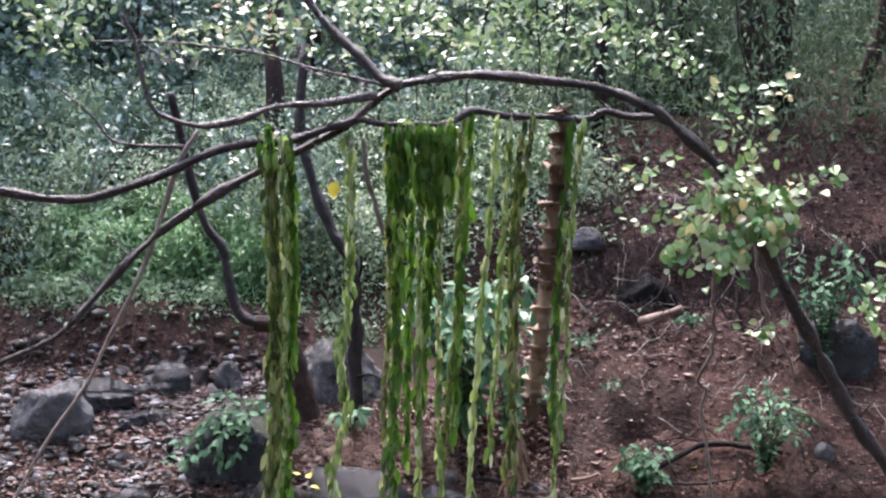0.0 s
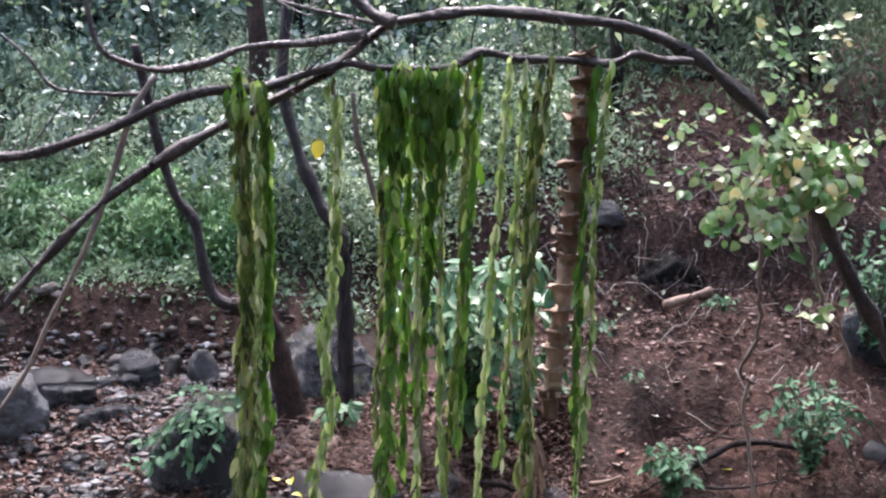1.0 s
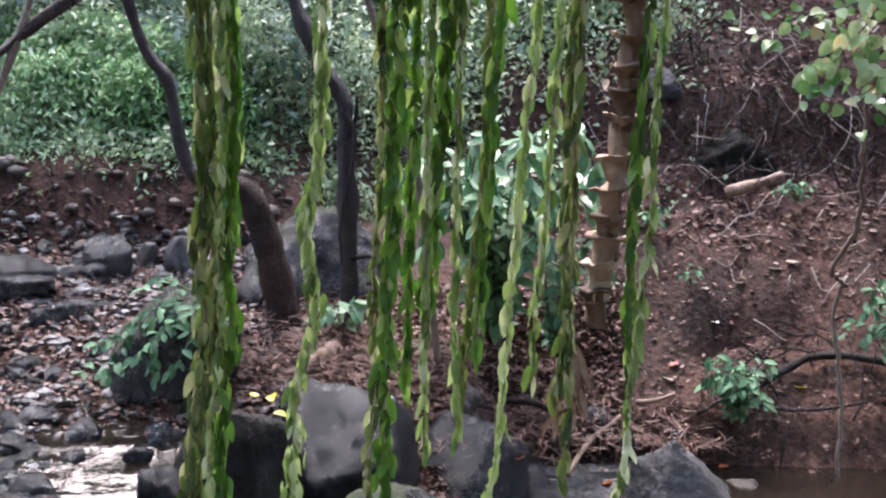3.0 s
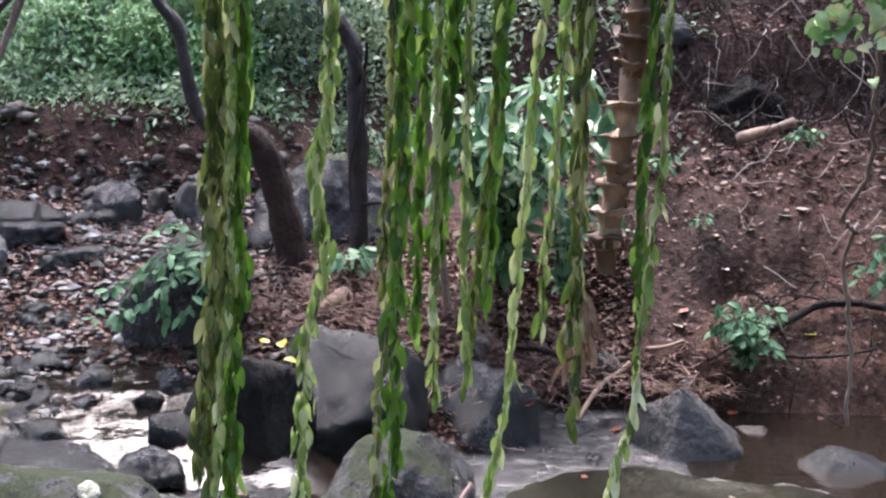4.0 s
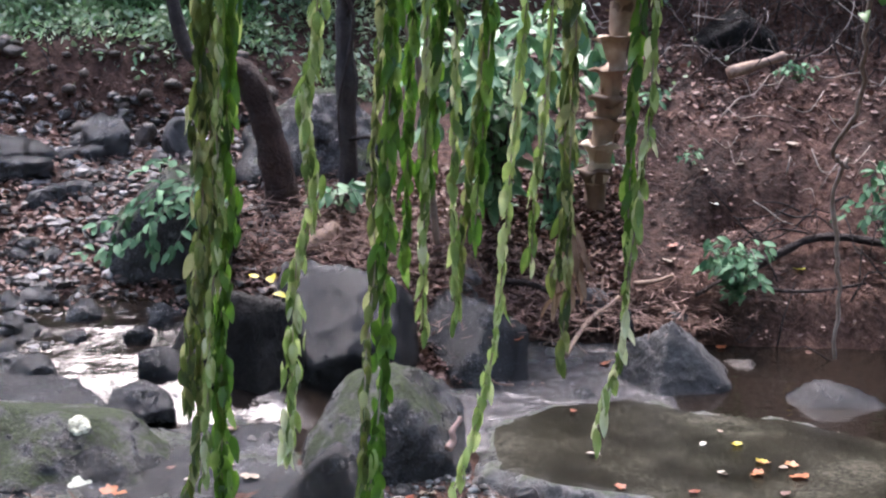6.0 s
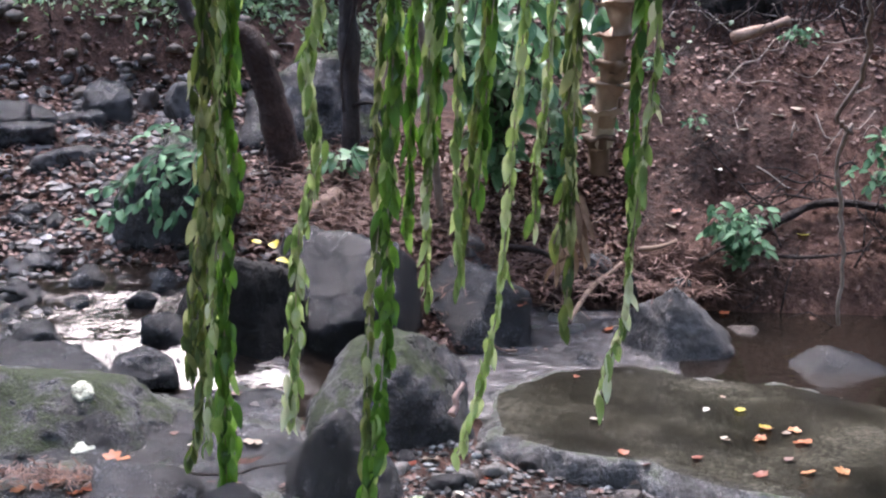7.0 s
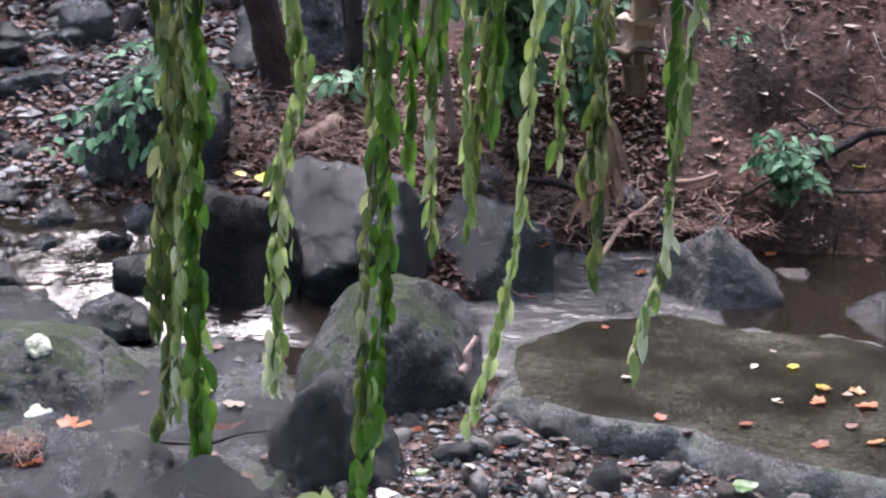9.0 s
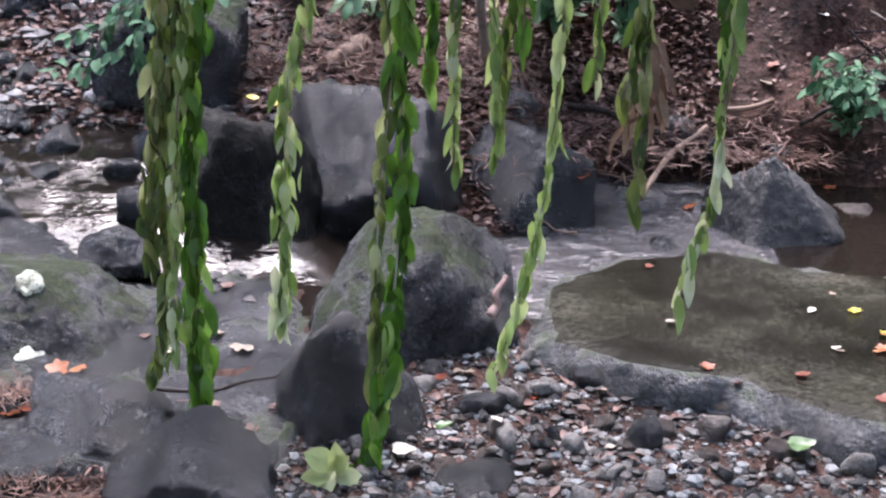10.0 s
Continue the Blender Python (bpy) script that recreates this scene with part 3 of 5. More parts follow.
boulder(-1.61, 7.87, 0.74, 0.26, 0.20, 0.19, 28, 'grey boulder on the stony stream bed')
boulder(-1.43, 7.95, 0.78, 0.13, 0.10, 0.11, 29, 'brownish stone on the stony stream bed')
boulder(-1.26, 7.88, 0.75, 0.21, 0.17, 0.19, 30, 'pale grey boulder on the stony stream bed')
boulder(-1.71, 7.38, 0.58, 0.31, 0.22, 0.13, 31, 'low grey boulder on the stony stream bed')
boulder(-1.95, 7.58, 0.64, 0.32, 0.22, 0.14, 32, 'grey boulder on the stony stream bed')
boulder(-1.80, 6.98, 0.47, 0.16, 0.12, 0.06, 33, 'dark stone in the stream bed')
boulder(-1.80, 6.90, 0.45, 0.10, 0.08, 0.05, 34, 'grey stone in the stream bed')
boulder(-1.66, 7.76, 0.72, 0.14, 0.11, 0.09, 35, 'grey stone on the stony stream bed')
boulder(-1.78, 7.77, 0.72, 0.14, 0.11, 0.07, 36, 'dark stone on the stony stream bed')
boulder(-1.92, 7.78, 0.72, 0.20, 0.16, 0.10, 37, 'grey stone on the stony stream bed')
boulder(-2.25, 7.27, 0.53, 0.52, 0.36, 0.34, 38, "large pale grey boulder on the stream's far side")
boulder(-2.10, 7.66, 0.67, 0.31, 0.21, 0.19, 39, "dark grey boulder on the stream's far side")
boulder(0.60, 6.24, 0.07, 0.10, 0.09, 0.08, 40, 'dark stone at the edge of the slab')
boulder(0.69, 6.93, 0.30, 0.12, 0.10, 0.08, 41, 'pale stone in the leaf litter')
boulder(1.30, 6.72, 0.00, 0.24, 0.26, 0.14, 42, 'flat brown stone under shallow water')
boulder(-0.39, 6.25, 0.10, 0.08, 0.06, 0.07, 43, 'small grey stone between the boulders')
boulder(0.82, 6.86, 0.20, 0.07, 0.06, 0.12, 44, 'grey stone beside the pool')
boulder(-0.60, 7.71, 0.69, 0.74, 0.43, 0.42, 45, 'large mossy grey boulder behind the trees', 'mossy')
boulder(1.52, 8.68, 1.18, 0.44, 0.30, 0.30, 46, 'dark earthy rock set in the hollow of the bank', 'dark')
boulder(1.12, 8.80, 1.62, 0.26, 0.16, 0.13, 47, 'pale flat rock on the slope')
boulder(-0.63, 4.60, -0.02, 0.42, 0.30, 0.22, 48, 'rounded wet grey rock at the near edge')
boulder(-0.90, 4.80, 0.00, 0.36, 0.24, 0.20, 49, 'dark wet rock on the stone ledge')
boulder(-0.58, 4.88, 0.02, 0.14, 0.11, 0.08, 50, 'pale wet stone on the ledge')
boulder(0.03, 4.70, 0.00, 0.21, 0.17, 0.07, 51, 'flat grey stone in the gravel')
boulder(0.05, 5.53, 0.10, 0.09, 0.08, 0.06, 52, 'small grey stone beside the slab')
boulder(0.45, 4.93, 0.02, 0.10, 0.08, 0.10, 53, 'bluish stone in the gravel')
boulder(0.62, 5.00, 0.01, 0.11, 0.09, 0.08, 54, 'brown stone in the gravel')
boulder(0.04, 5.05, 0.04, 0.15, 0.10, 0.07, 55, 'grey stone in the gravel')
boulder(0.20, 4.89, 0.02, 0.08, 0.06, 0.05, 56, 'dark stone in the gravel')
boulder(0.93, 4.93, -0.02, 0.11, 0.09, 0.04, 60, 'bluish wet stone by the slab')
boulder(0.32, 5.23, 0.06, 0.09, 0.07, 0.06, 61, 'grey angular stone by the slab')
boulder(1.05, 6.98, 0.24, 0.10, 0.08, 0.03, 57, 'small stone beside the pool')
boulder(2.44, 7.32, 0.44, 0.13, 0.11, 0.12, 58, 'grey stone at the foot of the bank')
boulder(2.71, 8.03, 0.92, 0.57, 0.28, 0.32, 59, 'dark bluish rock in the bank')


# ---- the arching tree and its branches ----
ARCH = [(2.355, 5.63, 0.743), (2.149, 5.6, 1.032), (1.954, 5.55, 1.374), (1.792, 5.5, 1.634), (1.632, 5.45, 1.932), (1.476, 5.4, 2.196), (1.371, 5.37, 2.319), (1.155, 5.33, 2.507), (0.965, 5.25, 2.612), (0.768, 5.2, 2.677), (0.455, 5.15, 2.711), (0.163, 5.1, 2.725), (-0.097, 5.05, 2.686), (-0.202, 5.0, 2.646), (-0.402, 4.95, 2.482), (-0.685, 4.9, 2.328), (-0.999, 4.85, 2.154), (-1.252, 4.8, 1.968), (-1.464, 4.75, 1.751), (-1.655, 4.7, 1.543), (-1.898, 4.65, 1.43), (-2.025, 4.6, 1.369)]
RAIL = [(-0.329, 4.9, 2.514), (-0.172, 4.93, 2.492), (0.057, 4.96, 2.5), (0.183, 4.98, 2.561), (0.339, 5.01, 2.539), (0.527, 5.04, 2.537), (0.704, 5.07, 2.525), (0.798, 5.09, 2.565), (0.903, 5.12, 2.543), (1.038, 5.15, 2.541)]
UPPER = [(-0.15, 4.95, 2.668), (-0.244, 4.98, 2.709), (-0.336, 5.01, 2.803), (-0.46, 5.04, 2.917), (-0.573, 5.07, 3.051), (-0.655, 5.1, 3.206)]
LOOP = [(-0.255, 4.95, 2.627), (-0.484, 4.93, 2.587), (-0.714, 4.92, 2.568), (-0.86, 4.9, 2.507), (-1.038, 4.88, 2.477), (-1.183, 4.87, 2.509), (-1.266, 4.85, 2.573), (-1.306, 4.83, 2.74), (-1.336, 4.82, 2.876), (-1.388, 4.8, 2.97)]
LONG = [(-0.329, 4.92, 2.513), (-0.475, 4.9, 2.473), (-0.653, 4.88, 2.412), (-0.83, 4.85, 2.403), (-1.008, 4.83, 2.353), (-1.176, 4.81, 2.271), (-1.396, 4.79, 2.189), (-1.543, 4.77, 2.149), (-1.71, 4.74, 2.15), (-1.908, 4.72, 2.183), (-2.075, 4.7, 2.206)]
DANGLE = [(-1.049, 4.85, 2.457), (-1.134, 4.83, 2.312), (-1.209, 4.81, 2.072), (-1.306, 4.79, 1.801), (-1.445, 4.78, 1.519), (-1.542, 4.76, 1.31), (-1.702, 4.74, 1.08), (-1.841, 4.72, 0.828), (-1.917, 4.7, 0.681)]
TWIGA = [(-1.102, 4.85, 2.384), (-1.258, 4.86, 2.385), (-1.434, 4.87, 2.406), (-1.527, 4.88, 2.511), (-1.64, 4.89, 2.605), (-1.743, 4.9, 2.668)]
TWIGB = [(-0.211, 5.2, 2.672), (-0.553, 5.22, 2.746), (-0.843, 5.25, 2.819), (-1.247, 5.28, 2.862), (-1.621, 5.3, 2.863)]
TREEA = [(-0.70, 7.30, 0.66), (-0.75, 7.30, 0.88), (-0.81, 7.30, 1.08), (-0.88, 7.30, 1.23), (-1.03, 7.30, 1.26), (-1.135, 7.30, 1.33), (-1.19, 7.30, 1.53), (-1.225, 7.30, 1.71), (-1.31, 7.30, 1.82), (-1.37, 7.30, 1.96), (-1.42, 7.28, 2.15), (-1.47, 7.25, 2.39), (-1.52, 7.20, 2.63)]
TREEB = [(-0.415, 7.40, 0.62), (-0.42, 7.40, 0.90), (-0.432, 7.40, 1.20), (-0.445, 7.40, 1.45), (-0.458, 7.41, 1.64), (-0.56, 7.43, 1.78), (-0.63, 7.45, 1.93), (-0.706, 7.47, 2.13), (-0.78, 7.5, 2.45), (-0.75, 7.55, 2.94)]
VINEC = [(-0.09, 6.60, 1.32), (-0.14, 6.57, 1.49), (-0.19, 6.53, 1.71), (-0.25, 6.50, 1.89), (-0.30, 6.47, 2.06), (-0.34, 6.43, 2.19), (-0.36, 6.40, 2.40)]



def limb(name, points, r0, r1, parent, material=bark, seed=1, steps=5, sides=10, knobs=0.14, wobble=0.0, label=""):
    v, f = tube(points, r0, r1, steps, sides, knobs, seed, wobble)
    return link_mesh(name, v, f, material, parent, label)


tree = empty("arching_tree", (2.13, 5.6, 0.5), "leaning tree with a bare brown arching limb across the stream", "tree")


def on_tree(name, *a, **k):
    ob = limb(name, *a, tree, **k)
    ob.matrix_parent_inverse = Matrix.Translation(-tree.location)
    return ob


on_tree("trunk", [(2.62, 5.68, 0.2)] + ARCH, 0.038, 0.012, seed=1, sides=12, knobs=0.32)
on_tree("branch", RAIL, 0.017, 0.017, seed=2, knobs=0.25)
on_tree("branch", UPPER, 0.026, 0.017, seed=3, knobs=0.2)
on_tree("branch", LOOP, 0.018, 0.007, seed=4, knobs=0.25)
on_tree("branch", LONG, 0.018, 0.022, seed=5, knobs=0.2)
on_tree("branch", DANGLE, 0.013, 0.006, seed=6, material=vine_bark)
on_tree("twig", TWIGA, 0.009, 0.004, seed=7)
on_tree("twig", TWIGB, 0.009, 0.004, seed=8)

rng_t = random.Random(21)
for line, share in ((ARCH[7:], 26), (LOOP, 16), (LONG, 16), (RAIL, 8), (TWIGB, 14)):
    path = glide(line, 8)
    for _ in range(share):
        q = path[rng_t.randrange(len(path))]
        up = rng_t.choice((-0.5, 1, 1))
        way = Vector((rng_t.uniform(-1, 1), rng_t.uniform(-0.6, 0.6), up * rng_t.uniform(0.2, 1.2)))
        l = rng_t.uniform(0.05, 0.28)
        bend = Vector((rng_t.gauss(0, 0.25), rng_t.gauss(0, 0.25), rng_t.gauss(0, 0.25)))
        on_tree("twig", [q, q + way * l * 0.4, q + way * l * 0.75 + bend * l * 0.3, q + way * l + bend * l], rng_t.uniform(0.003, 0.006), 0.0015, seed=_, steps=3, sides=5)

slim_tree = empty("slim_tree", (-0.70, 7.3, 0.6), "slim reddish brown tree with a sharply bent trunk", "tree")
o = limb("trunk", [(-0.66, 7.3, 0.5)] + TREEA[:5], 0.085, 0.046, slim_tree, red_bark, 11)
o.matrix_parent_inverse = Matrix.Translation(-slim_tree.location)
o = limb("bent_limb", TREEA[3:], 0.036, 0.022, slim_tree, slick_bark, 14)
o.matrix_parent_inverse = Matrix.Translation(-slim_tree.location)
upright = empty("slim_tree", (-0.415, 7.4, 0.6), "slim dark upright tree beside a pale boulder", "tree")
o = limb("trunk", [(-0.41, 7.40, 0.5)] + TREEB, 0.050, 0.028, upright, slick_bark, 12, knobs=0.2)
o.matrix_parent_inverse = Matrix.Translation(-upright.location)
for seed, line in ((16, [(-0.445, 7.38, 1.45), (-0.40, 7.37, 1.56), (-0.395, 7.36, 1.66)]), (17, [(-0.46, 7.38, 1.62), (-0.40, 7.35, 1.48), (-0.42, 7.34, 1.30), (-0.46, 7.33, 1.10), (-0.45, 7.33, 0.9)]), (18, [(-0.42, 7.38, 0.92), (-0.32, 7.3, 0.95), (-0.22, 7.25, 0.90)])):
    o = limb("side_branch", line, 0.012, 0.005, upright, dark_bark, seed)
    o.matrix_parent_inverse = Matrix.Translation(-upright.location)
vine = empty("hanging_vine", (-0.09, 6.6, 1.3), "thin pale woody vine slanting behind the garlands", "vine")
o = limb("stem", [(0.0, 6.9, 0.5)] + VINEC, 0.016, 0.012, vine, vine_bark, 13)
o.matrix_parent_inverse = Matrix.Translation(-vine.location)

# ---- garlands ----
shapes = {}
for kind, long, wide in (("olive", 0.072, 0.030), ("green", 0.077, 0.034), ("pale", 0.068, 0.028), ("lime", 0.064, 0.032), ("brown", 0.075, 0.055)):
    shapes[kind] = []
    for i in range(7):
        me = leaf_mesh("leaf", long * (0.85 + 0.06 * i), wide * (0.85 + 0.05 * ((i * 3) % 7)) * 0.92, 0.5, 0.15 + 0.12 * (i % 4), 0.9 * ((i % 3) - 1) * 0.5, 0.5 * ((i % 3) - 1), 6, 0.36)
        me.materials.append(garland_looks[kind])
        shapes[kind].append(me)

WORDS = {
    "olive": "garland of olive-green leaves threaded on a string",
    "green": "garland of bright green leaves threaded on a string",
    "pale": "garland of pale green leaves showing their undersides",
    "lime": "garland of light lime-green leaves reaching the ground",
    "brown": "thick garland of dried brown curled leaves",
}


def cup(rng):
    """A dry leaf sheath round the stem: narrow below, with a ragged flaring rim above."""
    verts, faces, n = [], [], 11
    long = rng.uniform(0.10, 0.14)
    for r, z in ((0.031, -0.5), (0.032, -0.3), (0.031, 0.0), (0.034, 0.3), (0.046, 0.42), (0.063, 0.50), (0.055, 0.53), (0.028, 0.42)):
        for i in range(n):
            a = 2 * math.pi * i / n
            rag = 1 + (0.30 if r > 0.03 else 0.10) * rng.uniform(-1, 1)
            verts.append((r * rag * math.cos(a), r * rag * math.sin(a), z * long + (rng.uniform(-0.012, 0.012) if r > 0.03 else 0)))
    for k in range(7):
        for i in range(n):
            a, b = k * n + i, k * n + (i + 1) % n
            faces.append((a, b, b + n, a + n))
    return verts, faces


def garland(kind, fat, points, seed):
    rng = random.Random(seed)
    top = Vector(points[0])
    ob = empty("leaf_garland", top, WORDS[kind], "garland", "garlands hanging from the branch")
    line = [q - top for q in glide(points, 12)]
    thick = 0.022 if kind == "brown" else 0.003
    v, f = tube([line[0], *line[6::6], line[-1]], thick, thick * 0.7, 1, 7, 0.0)
    link_mesh("string", v, f, dead_wood if kind == "brown" else vine_bark, ob)
    run, gap, turn = 0.0, 0.0, rng.uniform(0, 6)
    step = {"brown": 0.095}.get(kind, 0.0175)
    for a, b in zip(line, line[1:]):
        run += (b - a).length
        while gap < run:
            back = (run - gap) / max((b - a).length, 1e-6)
            q = b + (a - b) * back
            count = 4 if kind == "brown" else fat
            if kind == "brown":
                sheath = link_mesh("dried_sheath", *cup(rng), garland_looks["brown"], ob)
                sheath.location, sheath.rotation_euler = q, (rng.gauss(0, 0.12), rng.gauss(0, 0.12), rng.uniform(0, 6))
            for c in range(count):
                leaf = new("leaf", rng.choice(shapes[kind]))
                leaf.parent = ob
                turn += rng.uniform(1.0, 1.6)
                if kind == "brown":
                    lean, size = rng.choice((rng.uniform(5, 30), rng.uniform(30, 150))), rng.uniform(0.25, 0.6)
                else:
                    lean, size = rng.gauss(3, 8), rng.uniform(0.75, 1.15)
                face = rng.gauss(0, 42) + (180 if rng.random() < 0.4 else 0) if kind != "brown" else math.degrees(turn)
                shift = Vector((rng.gauss(0, 0.004 * count * count ** 0.5), rng.gauss(0, 0.006 * count), rng.uniform(0, 0.02)))
                m = pose(*(q + shift), 0, 0, face) @ pose(0, 0, 0, -lean, rng.gauss(0, 9), 0)
                leaf.matrix_local = m @ Matrix.Diagonal((size, size, size, 1))
            gap += step * rng.uniform(0.75, 1.25)
    return ob


garland('olive', 2, ((-0.752, 4.84, 2.436), (-0.711, 4.84, 1.795), (-0.714, 4.84, 1.326), (-0.706, 4.84, 1.162), (-0.741, 4.84, 0.818), (-0.752, 4.84, 0.518)), 40)
garland('olive', 1, ((-0.716, 4.86, 2.431), (-0.682, 4.86, 1.794), (-0.686, 4.86, 1.323), (-0.676, 4.86, 1.159), (-0.712, 4.86, 0.813), (-0.738, 4.86, 0.340), (-0.777, 4.86, 0.207)), 41)
garland('pale', 1, ((-0.673, 4.80, 2.433), (-0.648, 4.80, 1.800), (-0.658, 4.80, 1.334), (-0.646, 4.80, 1.172), (-0.679, 4.80, 0.831), (-0.694, 4.80, 0.466), (-0.703, 4.80, 0.286)), 42)
garland('green', 2, ((-0.647, 4.84, 2.428), (-0.619, 4.84, 1.797), (-0.638, 4.84, 1.328), (-0.619, 4.84, 1.165), (-0.653, 4.84, 0.853), (-0.653, 4.84, 0.588), (-0.654, 4.84, 0.349), (-0.650, 4.84, 0.113)), 43)
garland('pale', 2, ((-0.372, 4.90, 2.436), (-0.374, 4.90, 1.728), (-0.414, 4.90, 1.385), (-0.376, 4.90, 1.160), (-0.431, 4.90, 0.956), (-0.444, 4.90, 0.573), (-0.455, 4.90, 0.322)), 44)
garland('olive', 1, ((-0.200, 4.93, 2.476), (-0.188, 4.93, 1.976), (-0.194, 4.93, 1.530), (-0.209, 4.93, 1.164), (-0.190, 4.93, 0.971), (-0.213, 4.86, 0.693), (-0.212, 4.74, 0.420), (-0.216, 4.74, 0.115)), 45)
garland('green', 2, ((-0.143, 4.90, 2.485), (-0.148, 4.90, 1.896), (-0.160, 4.90, 1.172), (-0.167, 4.86, 0.594), (-0.180, 4.74, 0.370), (-0.213, 4.70, 0.137), (-0.220, 4.70, 0.084), (-0.239, 4.70, 0.050), (-0.28, 4.68, 0.045)), 46)
garland('green', 1, ((-0.085, 4.96, 2.478), (-0.091, 4.96, 1.894), (-0.099, 4.96, 1.343), (-0.103, 4.96, 0.929)), 47)
garland('pale', 1, ((-0.029, 4.92, 2.471), (-0.049, 4.92, 1.898), (-0.047, 4.92, 1.351), (-0.042, 4.92, 0.741)), 48)
garland('green', 2, ((0.010, 4.97, 2.476), (-0.004, 4.97, 1.896), (-0.028, 4.97, 1.437), (-0.046, 4.97, 1.156)), 49)
garland('pale', 1, ((0.069, 4.93, 2.488), (0.041, 4.93, 1.900), (0.039, 4.93, 1.352), (0.056, 4.93, 0.760)), 50)
garland('green', 1, ((0.179, 4.97, 2.546), (0.150, 4.97, 1.901), (0.126, 4.97, 1.348), (0.109, 4.97, 1.028)), 51)
garland('olive', 1, ((0.139, 5.00, 2.532), (0.127, 5.00, 2.080), (0.123, 5.00, 1.623), (0.082, 5.00, 1.153), (0.063, 5.00, 0.847)), 52)
garland('lime', 1, ((0.295, 4.86, 2.547), (0.265, 4.86, 2.087), (0.238, 4.86, 1.731), (0.209, 4.86, 1.276), (0.184, 4.86, 0.754), (0.139, 4.86, 0.533), (0.114, 4.86, 0.378), (0.061, 4.86, 0.240)), 53)
garland('pale', 1, ((0.365, 4.98, 2.535), (0.335, 4.98, 2.087), (0.318, 4.98, 1.538), (0.291, 4.98, 1.163), (0.289, 4.98, 0.950)), 54)
garland('olive', 1, ((0.425, 5.02, 2.536), (0.383, 5.02, 2.087), (0.376, 5.02, 1.535), (0.385, 5.02, 1.062), (0.353, 5.02, 0.898)), 55)
garland('olive', 1, ((0.461, 4.99, 2.537), (0.408, 4.99, 2.089), (0.396, 4.99, 1.352), (0.403, 4.99, 0.878), (0.393, 4.99, 0.646)), 56)
garland('brown', 2, ((0.608, 5.10, 2.513), (0.574, 5.10, 2.110), (0.538, 5.10, 1.624), (0.500, 5.10, 1.299), (0.485, 5.10, 1.14)), 57)
garland('green', 1, ((0.639, 5.03, 2.514), (0.592, 5.03, 1.726), (0.587, 5.03, 1.238), (0.590, 5.03, 0.989)), 58)
garland('pale', 1, ((0.684, 4.95, 2.528), (0.634, 4.95, 1.868), (0.626, 4.95, 1.365), (0.589, 4.95, 0.951), (0.576, 4.95, 0.682), (0.530, 4.95, 0.511), (0.511, 4.95, 0.397)), 59)
for i, (x, low) in enumerate(((-0.176, 2.149), (-0.117, 2.113), (-0.054, 2.176), (-0.010, 2.140), (0.036, 2.104), (0.080, 2.154))):
    garland("green", 2, ((x * 1.02, 4.90, 2.485), (x - 0.002, 4.90, low)), 90 + i)
garland("green", 2, ((-0.735, 4.80, 2.475), (-0.715, 4.80, 2.30)), 97)
garland("lime", 1, ((-0.122, 4.91, 2.504), (-0.063, 4.91, 2.471), (0.0, 4.91, 2.46), (0.062, 4.91, 2.488), (0.089, 4.91, 2.519)), 98)

# ---- undergrowth and forest ----
rs = np.random.RandomState(5)


def on_slope(n, x0, x1, y0, y1, low, high, clumps=0, size=0.3):
    """Chance places over the ground, in clumps if asked."""
    if clumps:
        c = np.stack([rs.uniform(x0, x1, clumps), rs.uniform(y0, y1, clumps)], 1)
        k = rs.randint(0, clumps, n)
        d = rs.normal(0, size, (n, 2))
        xy = c[k] + d
        lift = np.clip(1 - (d**2).sum(1) / (size * 1.8) ** 2, 0.05, 1)
    else:
        xy = np.stack([rs.uniform(x0, x1, n), rs.uniform(y0, y1, n)], 1)
        lift = np.ones(n)
    z = np.array([height(x, y) for x, y in xy])
    return np.column_stack([xy, z + low + (high - low) * lift * rs.uniform(0, 1, n) ** 0.7])


stuff("hillside_bushes", cloud(on_slope(3500, -3.2, -0.2, 8.42, 8.56, 0.0, 0.12, 26, 0.08), 0.040, 0.025, 0.8, 0.8, rs), bush_leaf, "small leaves hanging over the edge of the cut bank", "bushes")
stuff("hillside_bushes", cloud(on_slope(95000, -5.5, 0.3, 8.80, 11.5, 0.0, 0.72, 190, 0.19), 0.046, 0.019, 1.7, 0.2, rs), bush_leaf, "dense small-leaved grey-green bushes covering the slope", "bushes")
stuff("hillside_bushes", cloud(on_slope(16000, -4.5, 0.6, 8.9, 11.3, 0.1, 0.85, 70, 0.17), 0.075, 0.038, 1.2, 0.4, rs), forest_leaf, "larger bluish green leaves among the hillside bushes", "bushes")
stuff("hillside_bushes", cloud(on_slope(36000, -0.2, 1.0, 9.1, 12, 0.0, 0.5, 80, 0.28), 0.042, 0.025, 1.0, 0.2, rs), bush_leaf, "small-leaved bushes on the slope behind the garlands", "bushes")
stuff("fern_patch", cloud(on_slope(38000, -2.6, -1.1, 8.58, 9.3, 0.03, 0.38, 44, 0.13), 0.052, 0.017, 1.8, 0.3, rs), fern_leaf, "bright green ferny undergrowth above the cut bank", "ferns")
stuff("forest_foliage", cloud(on_slope(70000, -7, 3, 11.3, 15, 0.0, 2.2, 150, 0.42), 0.085, 0.050, 1.0, 0.4, rs), forest_leaf, "dark bluish green evergreen forest foliage", "foliage")
stuff("forest_foliage", cloud(on_slope(56000, 0.8, 7, 9.9, 14, 0.25, 2.6, 105, 0.27), 0.075, 0.022, 0.8, 1.0, rs), conifer_leaf, "dark green feathery conifer foliage above the bank", "foliage")
